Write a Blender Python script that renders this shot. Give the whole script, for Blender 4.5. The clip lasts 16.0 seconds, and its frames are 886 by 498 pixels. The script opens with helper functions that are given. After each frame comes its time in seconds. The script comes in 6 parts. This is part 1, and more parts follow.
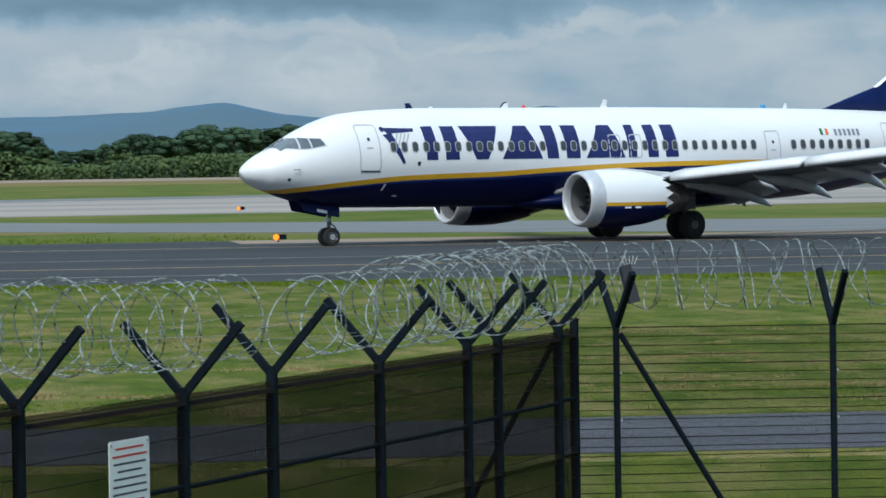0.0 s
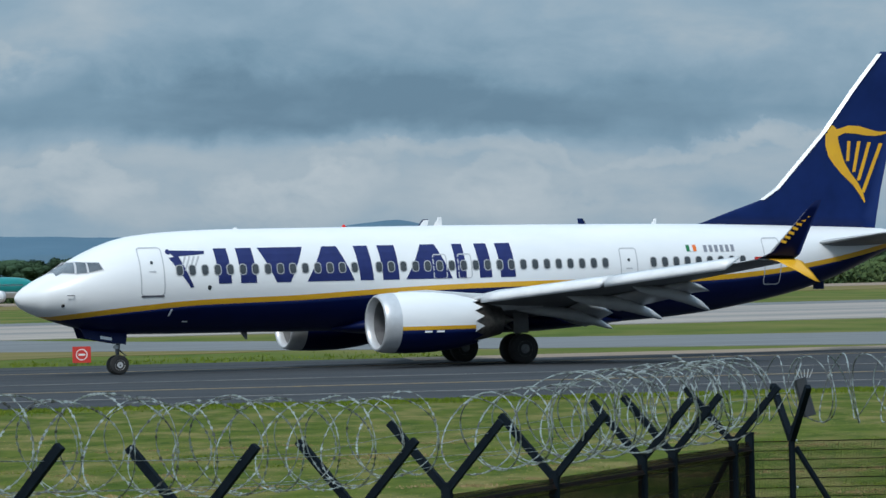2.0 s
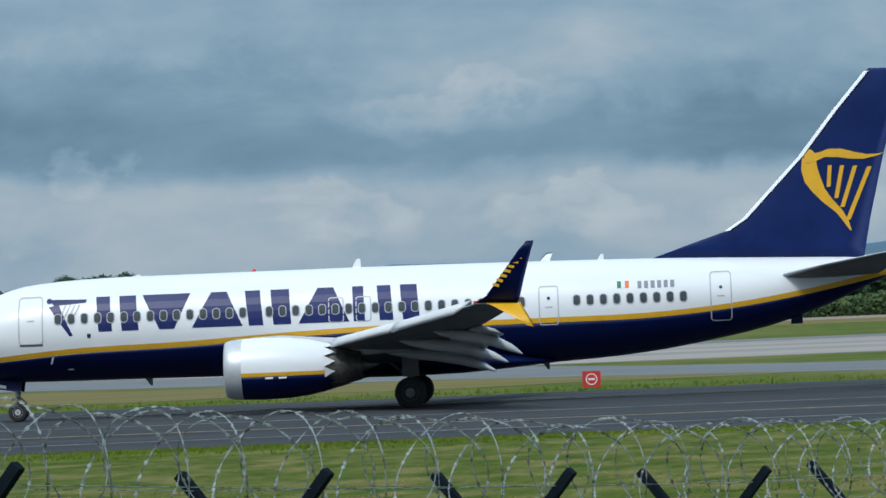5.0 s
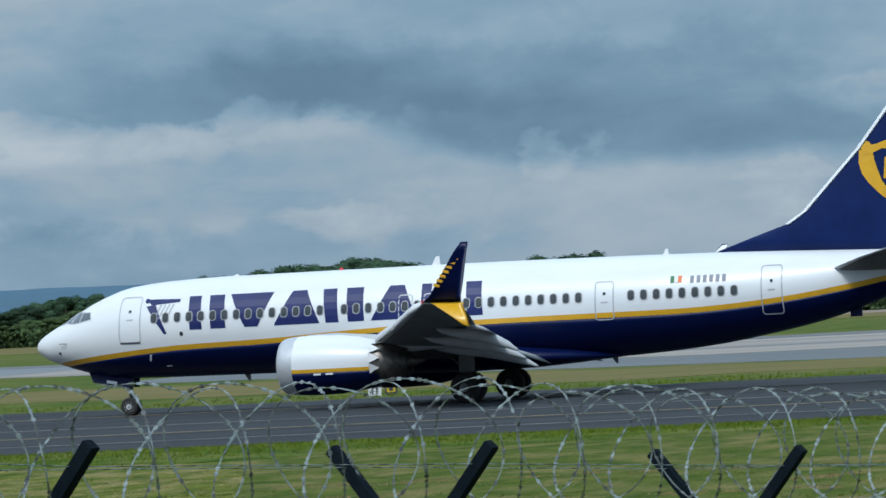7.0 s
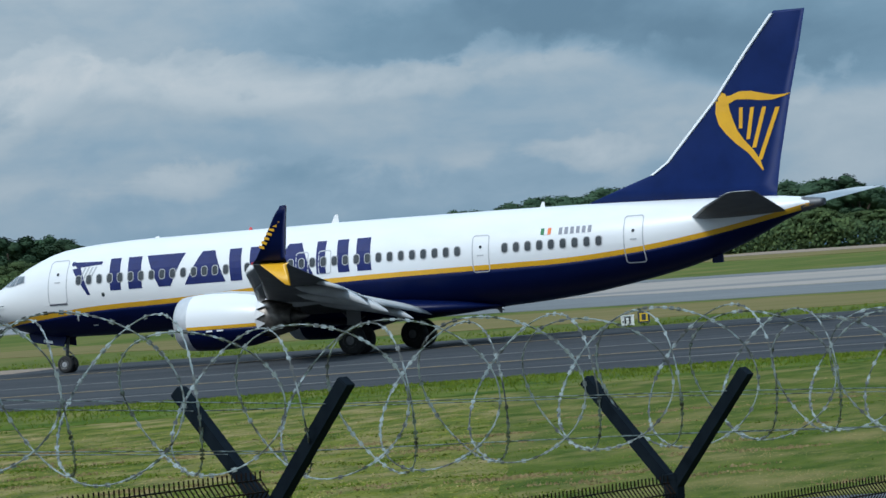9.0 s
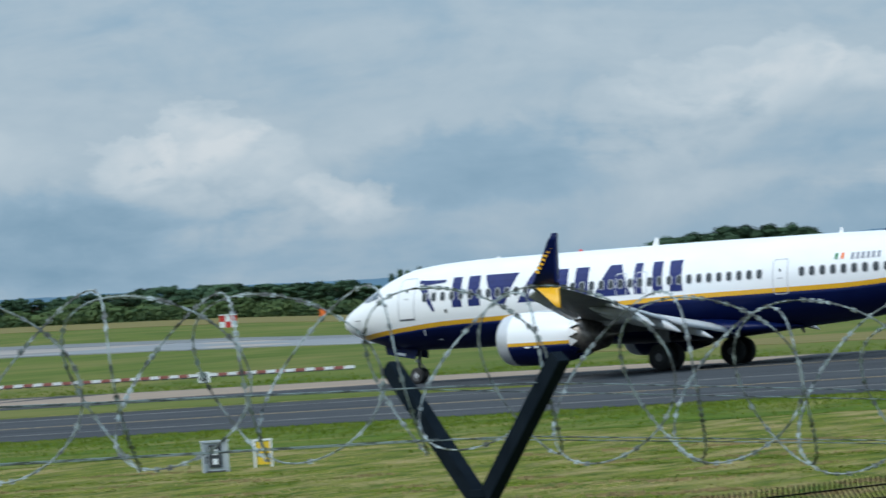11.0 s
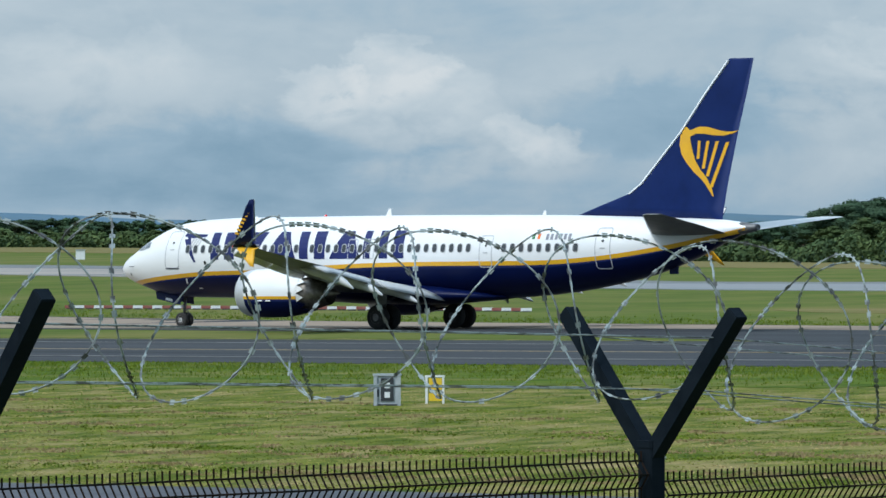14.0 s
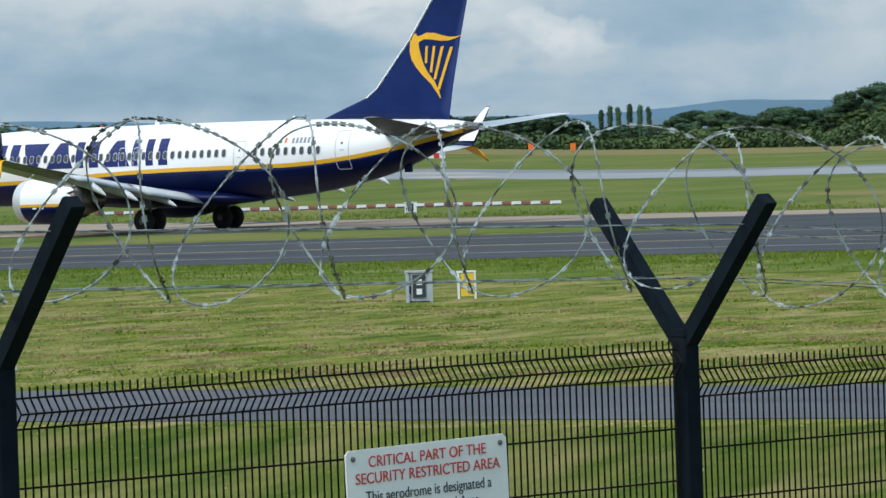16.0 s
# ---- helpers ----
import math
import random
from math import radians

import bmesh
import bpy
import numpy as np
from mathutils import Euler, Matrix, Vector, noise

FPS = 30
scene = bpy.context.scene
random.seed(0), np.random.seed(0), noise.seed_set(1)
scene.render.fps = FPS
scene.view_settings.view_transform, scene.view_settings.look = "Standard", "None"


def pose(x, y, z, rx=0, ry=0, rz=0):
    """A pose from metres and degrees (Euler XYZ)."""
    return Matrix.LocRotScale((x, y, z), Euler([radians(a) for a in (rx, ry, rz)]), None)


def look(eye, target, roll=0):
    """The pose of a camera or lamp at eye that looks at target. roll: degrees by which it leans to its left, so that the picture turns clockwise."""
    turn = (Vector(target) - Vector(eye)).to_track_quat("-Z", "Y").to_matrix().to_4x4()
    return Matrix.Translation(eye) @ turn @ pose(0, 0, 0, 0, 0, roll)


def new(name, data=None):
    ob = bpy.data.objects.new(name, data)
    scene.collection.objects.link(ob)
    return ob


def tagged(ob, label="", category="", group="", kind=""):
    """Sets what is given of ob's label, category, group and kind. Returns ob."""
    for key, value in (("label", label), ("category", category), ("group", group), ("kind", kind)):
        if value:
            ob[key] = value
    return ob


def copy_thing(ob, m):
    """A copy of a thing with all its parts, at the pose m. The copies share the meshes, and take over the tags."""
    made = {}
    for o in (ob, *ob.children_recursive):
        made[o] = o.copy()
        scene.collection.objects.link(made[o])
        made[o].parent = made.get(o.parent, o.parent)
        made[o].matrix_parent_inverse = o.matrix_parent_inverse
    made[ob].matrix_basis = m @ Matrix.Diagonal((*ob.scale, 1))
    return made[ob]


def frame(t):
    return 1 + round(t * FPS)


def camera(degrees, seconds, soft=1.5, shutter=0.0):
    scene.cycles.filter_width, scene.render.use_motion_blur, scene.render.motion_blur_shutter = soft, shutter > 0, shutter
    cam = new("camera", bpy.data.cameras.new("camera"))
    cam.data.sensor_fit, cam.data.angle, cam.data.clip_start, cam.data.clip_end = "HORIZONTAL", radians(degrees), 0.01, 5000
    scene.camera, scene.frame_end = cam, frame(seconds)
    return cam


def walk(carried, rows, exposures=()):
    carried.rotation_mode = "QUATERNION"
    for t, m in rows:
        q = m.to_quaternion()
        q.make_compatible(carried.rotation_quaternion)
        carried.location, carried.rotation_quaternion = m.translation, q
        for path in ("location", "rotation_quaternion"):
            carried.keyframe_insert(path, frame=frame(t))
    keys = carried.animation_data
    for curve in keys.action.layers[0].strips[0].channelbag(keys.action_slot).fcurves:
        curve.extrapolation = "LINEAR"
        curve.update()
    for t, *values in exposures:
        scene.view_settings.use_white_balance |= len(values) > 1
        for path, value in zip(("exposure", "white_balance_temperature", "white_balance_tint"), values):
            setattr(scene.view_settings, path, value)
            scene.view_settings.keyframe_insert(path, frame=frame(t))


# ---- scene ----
SECONDS = 16.0
EYE = (0.0, 0.0, 2.81)


def aim(yaw, pitch, roll):
    """Pose of the camera at EYE: degrees to the right of +Y, up, and of lean."""
    return (Matrix.Translation(EYE) @ Matrix.Rotation(radians(-yaw), 4, "Z")
            @ Matrix.Rotation(radians(90 + pitch), 4, "X") @ Matrix.Rotation(radians(roll), 4, "Z"))


# seconds, yaw, pitch, roll
PATH = [
    (0, 6.214, -1.052, -0.874), (0.5, 4.653, -0.079, -0.744), (1, 4.639, 0.071, -0.843), (1.5, 4.609, 0.134, -1.047),
    (2, 3.808, 0.621, -1.405), (2.5, 2.796, 0.578, -1.639), (3, 2.201, 0.584, -1.655), (3.5, 1.874, 0.97, -2.013),
    (4, 0.053, 1.073, -2.043), (4.2, -0.594, 1.083, -2.127), (6.3, -6.859, 1.326, -2.902), (6.5, -7.207, 1.328, -3.106),
    (7, -9.913, 1.16, -2.854), (7.5, -11.743, 0.567, -3.039), (8, -11.819, 0.55, -2.787), (8.2, -11.824, 0.568, -3.127),
    (10.3, -16.86, 0.084, -5.838), (10.5, -17.541, 0.151, -5.726), (11, -23.87, 1.01, -3.988), (11.5, -28.936, 1.05, -2.524),
    (12, -27.823, 0.578, -1.443), (12.5, -26.393, 0.427, -1.001), (13, -26.414, 0.378, -0.54), (13.5, -26.465, 0.345, -0.46),
    (14, -26.467, 0.303, -0.252), (14.5, -26.565, -0.405, -1.146), (15, -26.658, -0.818, -1.643), (15.5, -26.59, -1.194, -1.785),
    (16, -26.906, -1.157, -2.037),
]
cam = camera(12.404, SECONDS, soft=1.5, shutter=0.1)
walk(cam, [(t, aim(a, b, c)) for t, a, b, c in PATH], exposures=[(0, 0.06, 6250, 7), (1.0, -0.1, 6200, 7), (3.0, -0.1, 6200, 7), (4.2, -0.1, 6200, 7), (6.5, -0.16, 6000, 6), (8.2, -0.2, 5950, 6), (10.3, 0.04, 6050, 6), (13.5, 0.07, 6100, 6), (14.5, 0.15, 6250, 7), (15.5, 0.24, 6400, 8), (16, 0.24, 6400, 8)])

# seconds, x, y of the main gear, heading (0: towards -X, positive: turned to +Y)
TAXI = [
    (0, 26.9, 168.0, -26.7), (0.5, 23.18, 165.6, -25.7), (1, 19.68, 163.5, -24.1), (1.5, 16.16, 161.8, -22.1),
    (2, 12.52, 160.4, -19.6), (2.5, 8.79, 159.27, -16.62), (3, 5.01, 158.5, -13.41), (3.5, 1.05, 157.89, -10.12),
    (4, -2.67, 157.44, -6.92), (4.2, -4.17, 157.31, -5.67), (6.3, -20.31, 157.93, 6.02), (6.5, -21.9, 158.15, 6.85),
    (7, -25.93, 158.81, 8.67), (7.5, -29.92, 159.62, 9.97), (8, -33.81, 160.57, 10.97), (8.2, -35.38, 160.97, 11.29),
    (10.3, -53.28, 165.61, 12.93), (10.5, -55.61, 165.89, 12.88), (11, -61.58, 166.56, 12.55), (11.5, -66.52, 167.66, 12.38),
    (12, -70.72, 169.05, 12.27), (12.5, -74.91, 170.39, 12.41), (13, -79.17, 171.65, 12.51), (13.5, -83.37, 172.92, 12.49),
    (14, -87.68, 174.13, 12.48), (14.5, -92, 175.34, 12.49), (15, -96.4, 176.51, 12.66), (15.5, -100.78, 177.71, 13.05),
    (16, -105.06, 178.96, 13.47),
]

# ---------------------------------------------------------------- light
SUN_EL, SUN_AZ = radians(48), radians(200)   # azimuth from +Y, clockwise


def make_world():
    w = bpy.data.worlds.new("sky")
    scene.world = w
    w.use_nodes = True
    nt = w.node_tree
    n, l = nt.nodes, nt.links
    n.clear()
    out = n.new("ShaderNodeOutputWorld")
    bg = n.new("ShaderNodeBackground")
    sky = n.new("ShaderNodeTexSky")
    sky.sky_type = "NISHITA"
    sky.sun_disc = False
    sky.sun_elevation, sky.sun_rotation = SUN_EL, SUN_AZ
    sky.air_density, sky.dust_density = 1.0, 2.0
    dim = n.new("ShaderNodeVectorMath")
    dim.operation = "SCALE"
    dim.inputs["Scale"].default_value = 0.10
    l.new(sky.outputs[0], dim.inputs[0])
    co = n.new("ShaderNodeTexCoord")

    def noise_at(scale, loc, sc, detail, rough, dist=0.0):
        m = n.new("ShaderNodeMapping")
        m.inputs["Scale"].default_value = sc
        m.inputs["Location"].default_value = loc
        l.new(co.outputs["Generated"], m.inputs[0])
        t = n.new("ShaderNodeTexNoise")
        t.inputs["Scale"].default_value = scale
        t.inputs["Detail"].default_value = detail
        t.inputs["Roughness"].default_value = rough
        t.inputs["Distortion"].default_value = dist
        l.new(m.outputs[0], t.inputs["Vector"])
        return t.outputs["Fac"]

    def math_node(op, a, b=None, c=None):
        m = n.new("ShaderNodeMath")
        m.operation = op
        for i, v in enumerate((a, b, c)):
            if v is None:
                continue
            if isinstance(v, (int, float)):
                m.inputs[i].default_value = v
            else:
                l.new(v, m.inputs[i])
        return m.outputs[0]

    def ranged(value, lo, hi, to_lo, to_hi, smooth=True):
        m = n.new("ShaderNodeMapRange")
        m.interpolation_type = "SMOOTHSTEP" if smooth else "LINEAR"
        for k, x in (("From Min", lo), ("From Max", hi), ("To Min", to_lo), ("To Max", to_hi)):
            m.inputs[k].default_value = x
        l.new(value, m.inputs["Value"])
        return m.outputs[0]

    def add(*terms):
        total = terms[0]
        for x in terms[1:]:
            total = math_node("ADD", total, x)
        return total

    sep = n.new("ShaderNodeSeparateXYZ")
    l.new(co.outputs["Generated"], sep.inputs[0])
    azimuth = math_node("MULTIPLY", math_node("ARCTAN2", sep.outputs[0], sep.outputs[1]), 57.2958)
    height = math_node("MULTIPLY", math_node("ARCSINE", sep.outputs[2]), 57.2958)
    big = noise_at(6.0, (0.35, 0.1, 0.13), (1, 1, 5.6), 4, 0.5, 0.6)
    mid = noise_at(19.0, (1.7, 0.4, 0.2), (1, 1, 2.6), 9, 0.56, 0.5)
    fine = noise_at(48.0, (0.2, 0.7, 0.9), (1, 1, 1.7), 8, 0.58, 0.3)
    curl = noise_at(33.0, (2.1, 0.3, 1.4), (1, 1, 1.2), 8, 0.55, 0.2)
    # billows push the cloud edges about by up to half a degree
    az = add(azimuth, math_node("MULTIPLY_ADD", mid, 2.4, -1.2), math_node("MULTIPLY_ADD", curl, 1.1, -0.55))
    el = add(height, math_node("MULTIPLY_ADD", curl, 1.5, -0.75), math_node("MULTIPLY_ADD", fine, 0.7, -0.35))
    # a pale bank stands over the horizon under a grey-blue deck, whose base climbs towards the west
    base = ranged(azimuth, -11.3, -8.6, 3.0, 2.22)
    over = math_node("SUBTRACT", math_node("MULTIPLY_ADD", math_node("SUBTRACT", el, height), 0.5, height), base)
    deck = math_node("MULTIPLY", ranged(over, -0.22, 0.26, 0.0, 1.0), ranged(over, 0.55, 1.6, 1.0, 0.3))
    deck = math_node("MULTIPLY", deck, ranged(azimuth, -19.0, -9.0, 0.12, 1.0))
    v = add(math_node("MULTIPLY_ADD", deck, -0.24, 0.635), math_node("MULTIPLY_ADD", big, 0.46, -0.23),
            math_node("MULTIPLY_ADD", mid, 0.32, -0.16), math_node("MULTIPLY_ADD", fine, 0.20, -0.10))
    ragged = add(math_node("MULTIPLY_ADD", fine, 6.5, -3.25), math_node("MULTIPLY_ADD", curl, 4.0, -2.0))
    mottle = math_node("MULTIPLY_ADD", fine, 3.2, -0.6)
    # bluer gaps and single heaps: azimuth, height and half sizes in degrees, strength
    for a, e, sa, se, amp in ((-1.4, 1.62, 1.1, 0.32, 0.12), (-4.4, 1.55, 0.9, 0.32, 0.11), (1.6, 1.45, 1.0, 0.4, 0.13), (5.1, 1.4, 1.1, 0.4, 0.11), (6.5, 2.0, 3.0, 0.14, 0.09),
                              (-2.9, 3.1, 1.6, 0.35, 0.10), (-8.4, 2.42, 0.65, 0.36, 0.15), (-11.2, 1.7, 0.8, 0.32, 0.12), (-14.6, 2.95, 3.4, 0.3, 0.13), (-16.8, 1.64, 0.65, 0.36, 0.13),
                              (-19.6, 3.0, 1.3, 0.4, 0.12), (-28.1, 2.42, 0.65, 0.38, 0.15), (-27.1, 2.72, 0.6, 0.42, 0.16), (-27.2, 2.2, 1.5, 0.36, 0.10), (-25.2, 1.75, 0.6, 0.26, 0.14), (-26.0, 1.5, 1.6, 0.3, 0.08), (-20.6, 2.5, 1.3, 0.5, 0.11), (-31.6, 2.9, 2.0, 0.45, 0.08),
                              (-14.5, 1.15, 4.5, 0.42, -0.10), (-30.3, 1.5, 3.2, 0.62, -0.13), (-23.3, 2.15, 1.6, 0.4, -0.10), (-9.5, 3.6, 3.6, 0.45, -0.09), (2.2, 2.75, 3.2, 0.35, -0.08)):
        dx = math_node("MULTIPLY_ADD", az, 1 / sa, -a / sa)
        dy = math_node("MULTIPLY_ADD", el, 1 / se, -e / se)
        d = math_node("ADD", math_node("MULTIPLY", dx, dx), math_node("MULTIPLY", dy, dy))
        if amp > 0:
            d = add(d, ragged)
        v = math_node("ADD", v, math_node("MULTIPLY", ranged(d, 0.3, 1.5 if amp > 0.14 else 1.9, amp, 0.0), mottle) if amp > 0 else ranged(d, 0.25, 2.6, amp, 0.0))
    low = ranged(height, 0.55, 1.2, -0.06, 0.0)
    v = add(v, low, ranged(azimuth, -22.0, -13.0, 0.04, 0.0))
    ramp = n.new("ShaderNodeValToRGB")
    e = ramp.color_ramp.elements
    e[0].position, e[0].color = 0.30, (0.135, 0.235, 0.335, 1)
    e[1].position, e[1].color = 1.0, (0.66, 0.68, 0.70, 1)
    for pos, col in ((0.45, (0.20, 0.32, 0.43, 1)), (0.58, (0.30, 0.415, 0.52, 1)), (0.68, (0.41, 0.49, 0.56, 1)), (0.82, (0.52, 0.58, 0.63, 1))):
        x = ramp.color_ramp.elements.new(pos)
        x.color = col
    l.new(v, ramp.inputs[0])
    mix = n.new("ShaderNodeMix")
    mix.data_type = "RGBA"
    mix.inputs[0].default_value = 0.9
    l.new(dim.outputs[0], mix.inputs[6])
    l.new(ramp.outputs[0], mix.inputs[7])
    # overhead the overcast is brighter than at the horizon, as under any cloud deck
    zen = n.new("ShaderNodeMapRange")
    for k, vv in (("From Min", 0.1), ("From Max", 0.8), ("To Min", 1.0), ("To Max", 2.2)):
        zen.inputs[k].default_value = vv
    l.new(sep.outputs[2], zen.inputs["Value"])
    l.new(mix.outputs[2], bg.inputs[0])
    l.new(zen.outputs[0], bg.inputs[1])
    l.new(bg.outputs[0], out.inputs[0])


make_world()
sun_data = bpy.data.lights.new("sun", "SUN")
sun_data.energy, sun_data.angle, sun_data.color = 2.3, radians(12), (1.0, 0.975, 0.94)
sun = new("sun", sun_data)
sun.matrix_world = look((math.sin(SUN_AZ) * 50, math.cos(SUN_AZ) * 50, math.tan(SUN_EL) * 50), (0, 0, 0))


# ---------------------------------------------------------------- materials
def material(name, base, rough=0.6, metal=0.0, second=None, scale=4.0, detail=5.0, stretch=(1, 1, 1), bump=0.0, bump_scale=None,
             coat=0.0, emit=None, power=0.0, third=None, third_scale=0.3, soft=(0.35, 0.65), spread=0.0, spec=0.5):
    """Principled material: base varied to second by a grain and to third by broad patches."""
    m = bpy.data.materials.new(name)
    m.use_nodes = True
    nt = m.node_tree
    n, l = nt.nodes, nt.links
    b = n["Principled BSDF"]
    b.inputs["Base Color"].default_value = (*base, 1)
    b.inputs["Roughness"].default_value = rough
    b.inputs["Metallic"].default_value = metal
    b.inputs["Coat Weight"].default_value = coat
    b.inputs["Coat Roughness"].default_value = 0.12
    b.inputs["Specular IOR Level"].default_value = spec
    if emit:
        b.inputs["Emission Color"].default_value = (*emit, 1)
        b.inputs["Emission Strength"].default_value = power
    co = n.new("ShaderNodeTexCoord")
    mp = n.new("ShaderNodeMapping")
    mp.inputs["Scale"].default_value = stretch
    l.new(co.outputs["Object"], mp.inputs[0])

    def tex(sc, det):
        t = n.new("ShaderNodeTexNoise")
        t.inputs["Scale"].default_value, t.inputs["Detail"].default_value, t.inputs["Roughness"].default_value = sc, det, 0.6
        l.new(mp.outputs[0], t.inputs["Vector"])
        return t.outputs["Fac"]

    col = None
    if second:
        r = n.new("ShaderNodeMapRange")
        r.inputs["From Min"].default_value, r.inputs["From Max"].default_value = soft
        l.new(tex(scale, detail), r.inputs["Value"])
        mx = n.new("ShaderNodeMix")
        mx.data_type = "RGBA"
        mx.inputs[6].default_value, mx.inputs[7].default_value = (*base, 1), (*second, 1)
        l.new(r.outputs[0], mx.inputs[0])
        col = mx.outputs[2]
    if third:
        r = n.new("ShaderNodeMapRange")
        r.inputs["From Min"].default_value, r.inputs["From Max"].default_value = 0.46, 0.68
        l.new(tex(third_scale, 4), r.inputs["Value"])
        mx = n.new("ShaderNodeMix")
        mx.data_type = "RGBA"
        mx.inputs[7].default_value = (*third, 1)
        l.new(r.outputs[0], mx.inputs[0])
        l.new(col, mx.inputs[6])
        col = mx.outputs[2]
    if spread and col:
        oi = n.new("ShaderNodeObjectInfo")
        hs = n.new("ShaderNodeHueSaturation")
        r = n.new("ShaderNodeMapRange")
        r.inputs["To Min"].default_value, r.inputs["To Max"].default_value = 1 - spread, 1 + spread
        l.new(oi.outputs["Random"], r.inputs["Value"])
        l.new(r.outputs[0], hs.inputs["Value"])
        l.new(col, hs.inputs["Color"])
        col = hs.outputs[0]
    if col:
        l.new(col, b.inputs["Base Color"])
    if bump:
        bn = n.new("ShaderNodeBump")
        bn.inputs["Strength"].default_value = bump
        bn.inputs["Distance"].default_value = 0.05
        l.new(tex(bump_scale or scale * 3, 6), bn.inputs["Height"])
        l.new(bn.outputs[0], b.inputs["Normal"])
    return m


WHITE = material("white_paint", (0.80, 0.80, 0.80), 0.38, second=(0.75, 0.76, 0.77), scale=0.8, stretch=(0.4, 1, 1), coat=0.12)
NAVY = material("navy_paint", (0.002, 0.006, 0.045), 0.35, second=(0.003, 0.008, 0.054), scale=0.7, spec=0.14)
NAVY_TAIL = material("fin_blue_paint", (0.0035, 0.0145, 0.084), 0.5, second=(0.006, 0.020, 0.108), scale=0.9, spec=0.18)
YELLOW = material("yellow_paint", (0.78, 0.42, 0.015), 0.35, second=(0.72, 0.38, 0.02), scale=2, coat=0.2)
TITLE = material("title_blue_paint", (0.012, 0.019, 0.10), 0.4, second=(0.016, 0.025, 0.125), scale=2, spec=0.3)
LINE = material("door_seal_grey", (0.42, 0.43, 0.45), 0.5, second=(0.5, 0.5, 0.52), scale=5)
DARKLINE = material("dark_seal", (0.08, 0.08, 0.1), 0.5)
PANE = material("cabin_pane", (0.035, 0.04, 0.045), 0.12, second=(0.05, 0.055, 0.06), scale=2, coat=0.5)
PANE_RIM = material("window_rim", (0.34, 0.345, 0.35), 0.45, second=(0.42, 0.42, 0.43), scale=3)
COCKPIT = material("windscreen_glass", (0.05, 0.065, 0.08), 0.06, second=(0.10, 0.12, 0.14), scale=1.2, coat=1.0)
GREY = material("wing_grey_paint", (0.50, 0.51, 0.52), 0.45, second=(0.43, 0.44, 0.45), scale=1.5)
SLAT = material("pale_slat_paint", (0.74, 0.745, 0.75), 0.35, second=(0.68, 0.685, 0.69), scale=2)
# on wing and tailplane undersides this grey is darkened to include their shade
DARKGREY = material("dark_grey_and_shade", (0.20, 0.205, 0.21), 0.55, second=(0.145, 0.15, 0.155), scale=1.2, spec=0.3)
STABGREY = material("stabiliser_grey_paint", (0.60, 0.61, 0.62), 0.4, second=(0.54, 0.55, 0.56), scale=1.5)
METAL = material("polished_lip", (0.60, 0.61, 0.63), 0.42, 0.35, second=(0.53, 0.54, 0.56), scale=3)
STEEL = material("gear_steel", (0.16, 0.165, 0.17), 0.5, 0.4, second=(0.10, 0.10, 0.11), scale=8)
HOT = material("exhaust_metal", (0.22, 0.20, 0.18), 0.45, 0.8, second=(0.12, 0.11, 0.10), scale=5)
TYRE = material("tyre_rubber", (0.018, 0.018, 0.019), 0.85, second=(0.03, 0.03, 0.03), scale=12, bump=0.2)
RIM = material("wheel_rim", (0.62, 0.63, 0.64), 0.4, 0.3, second=(0.45, 0.45, 0.46), scale=10)
DUCT = material("intake_duct", (0.16, 0.165, 0.17), 0.5, second=(0.12, 0.12, 0.13), scale=3)
BLACK = material("black_fan", (0.015, 0.015, 0.017), 0.5)
RED_LENS = material("red_beacon_lens", (0.6, 0.02, 0.02), 0.2, emit=(1.0, 0.05, 0.03), power=0.05)
ORANGE_LENS = material("amber_lens", (0.9, 0.3, 0.02), 0.3, emit=(1.0, 0.16, 0.01), power=1.3)
TEAL = material("teal_paint", (0.0, 0.20, 0.19), 0.35, second=(0.005, 0.23, 0.215), scale=0.8, coat=0.2)
SKY_BLUE = material("light_blue_paint", (0.08, 0.42, 0.75), 0.4, second=(0.09, 0.45, 0.78), scale=0.8)
LEAF_GREEN = material("bright_green_paint", (0.07, 0.30, 0.03), 0.4)
GREEN_P = material("flag_green", (0.01, 0.16, 0.05), 0.5)
ORANGE_P = material("flag_orange", (0.75, 0.16, 0.02), 0.5)
RED_WORN = material("worn_red", (0.26, 0.06, 0.045), 0.7, second=(0.32, 0.14, 0.11), scale=3)
RED_P = material("sign_red", (0.55, 0.03, 0.025), 0.5, second=(0.48, 0.03, 0.025), scale=6)
SIGN_W = material("sign_white", (0.78, 0.79, 0.80), 0.45, second=(0.70, 0.71, 0.72), scale=5)
SIGN_Y = material("sign_yellow", (0.75, 0.50, 0.02), 0.5, second=(0.68, 0.46, 0.03), scale=5)
INK = material("sign_ink", (0.03, 0.04, 0.06), 0.6)
REG = material("registration_grey", (0.22, 0.23, 0.27), 0.5)
POST = material("fence_post_coating", (0.0065, 0.0105, 0.016), 0.75, second=(0.010, 0.015, 0.021), scale=9, bump=0.08, spec=0.03)
WIRE = material("fence_wire_coating", (0.005, 0.007, 0.007), 0.6, second=(0.02, 0.011, 0.008), scale=30, spec=0.05)
RAZOR = material("galvanised_razor_wire", (0.29, 0.335, 0.34), 0.7, 0.0, second=(0.085, 0.09, 0.09), scale=16, soft=(0.46, 0.58), spec=0.3)
BOLT = material("bolt_zinc", (0.6, 0.61, 0.62), 0.35, 0.6)
CAB = material("cabinet_grey", (0.42, 0.45, 0.48), 0.5, second=(0.34, 0.37, 0.40), scale=6)
CABD = material("cabinet_dark", (0.03, 0.034, 0.042), 0.6)
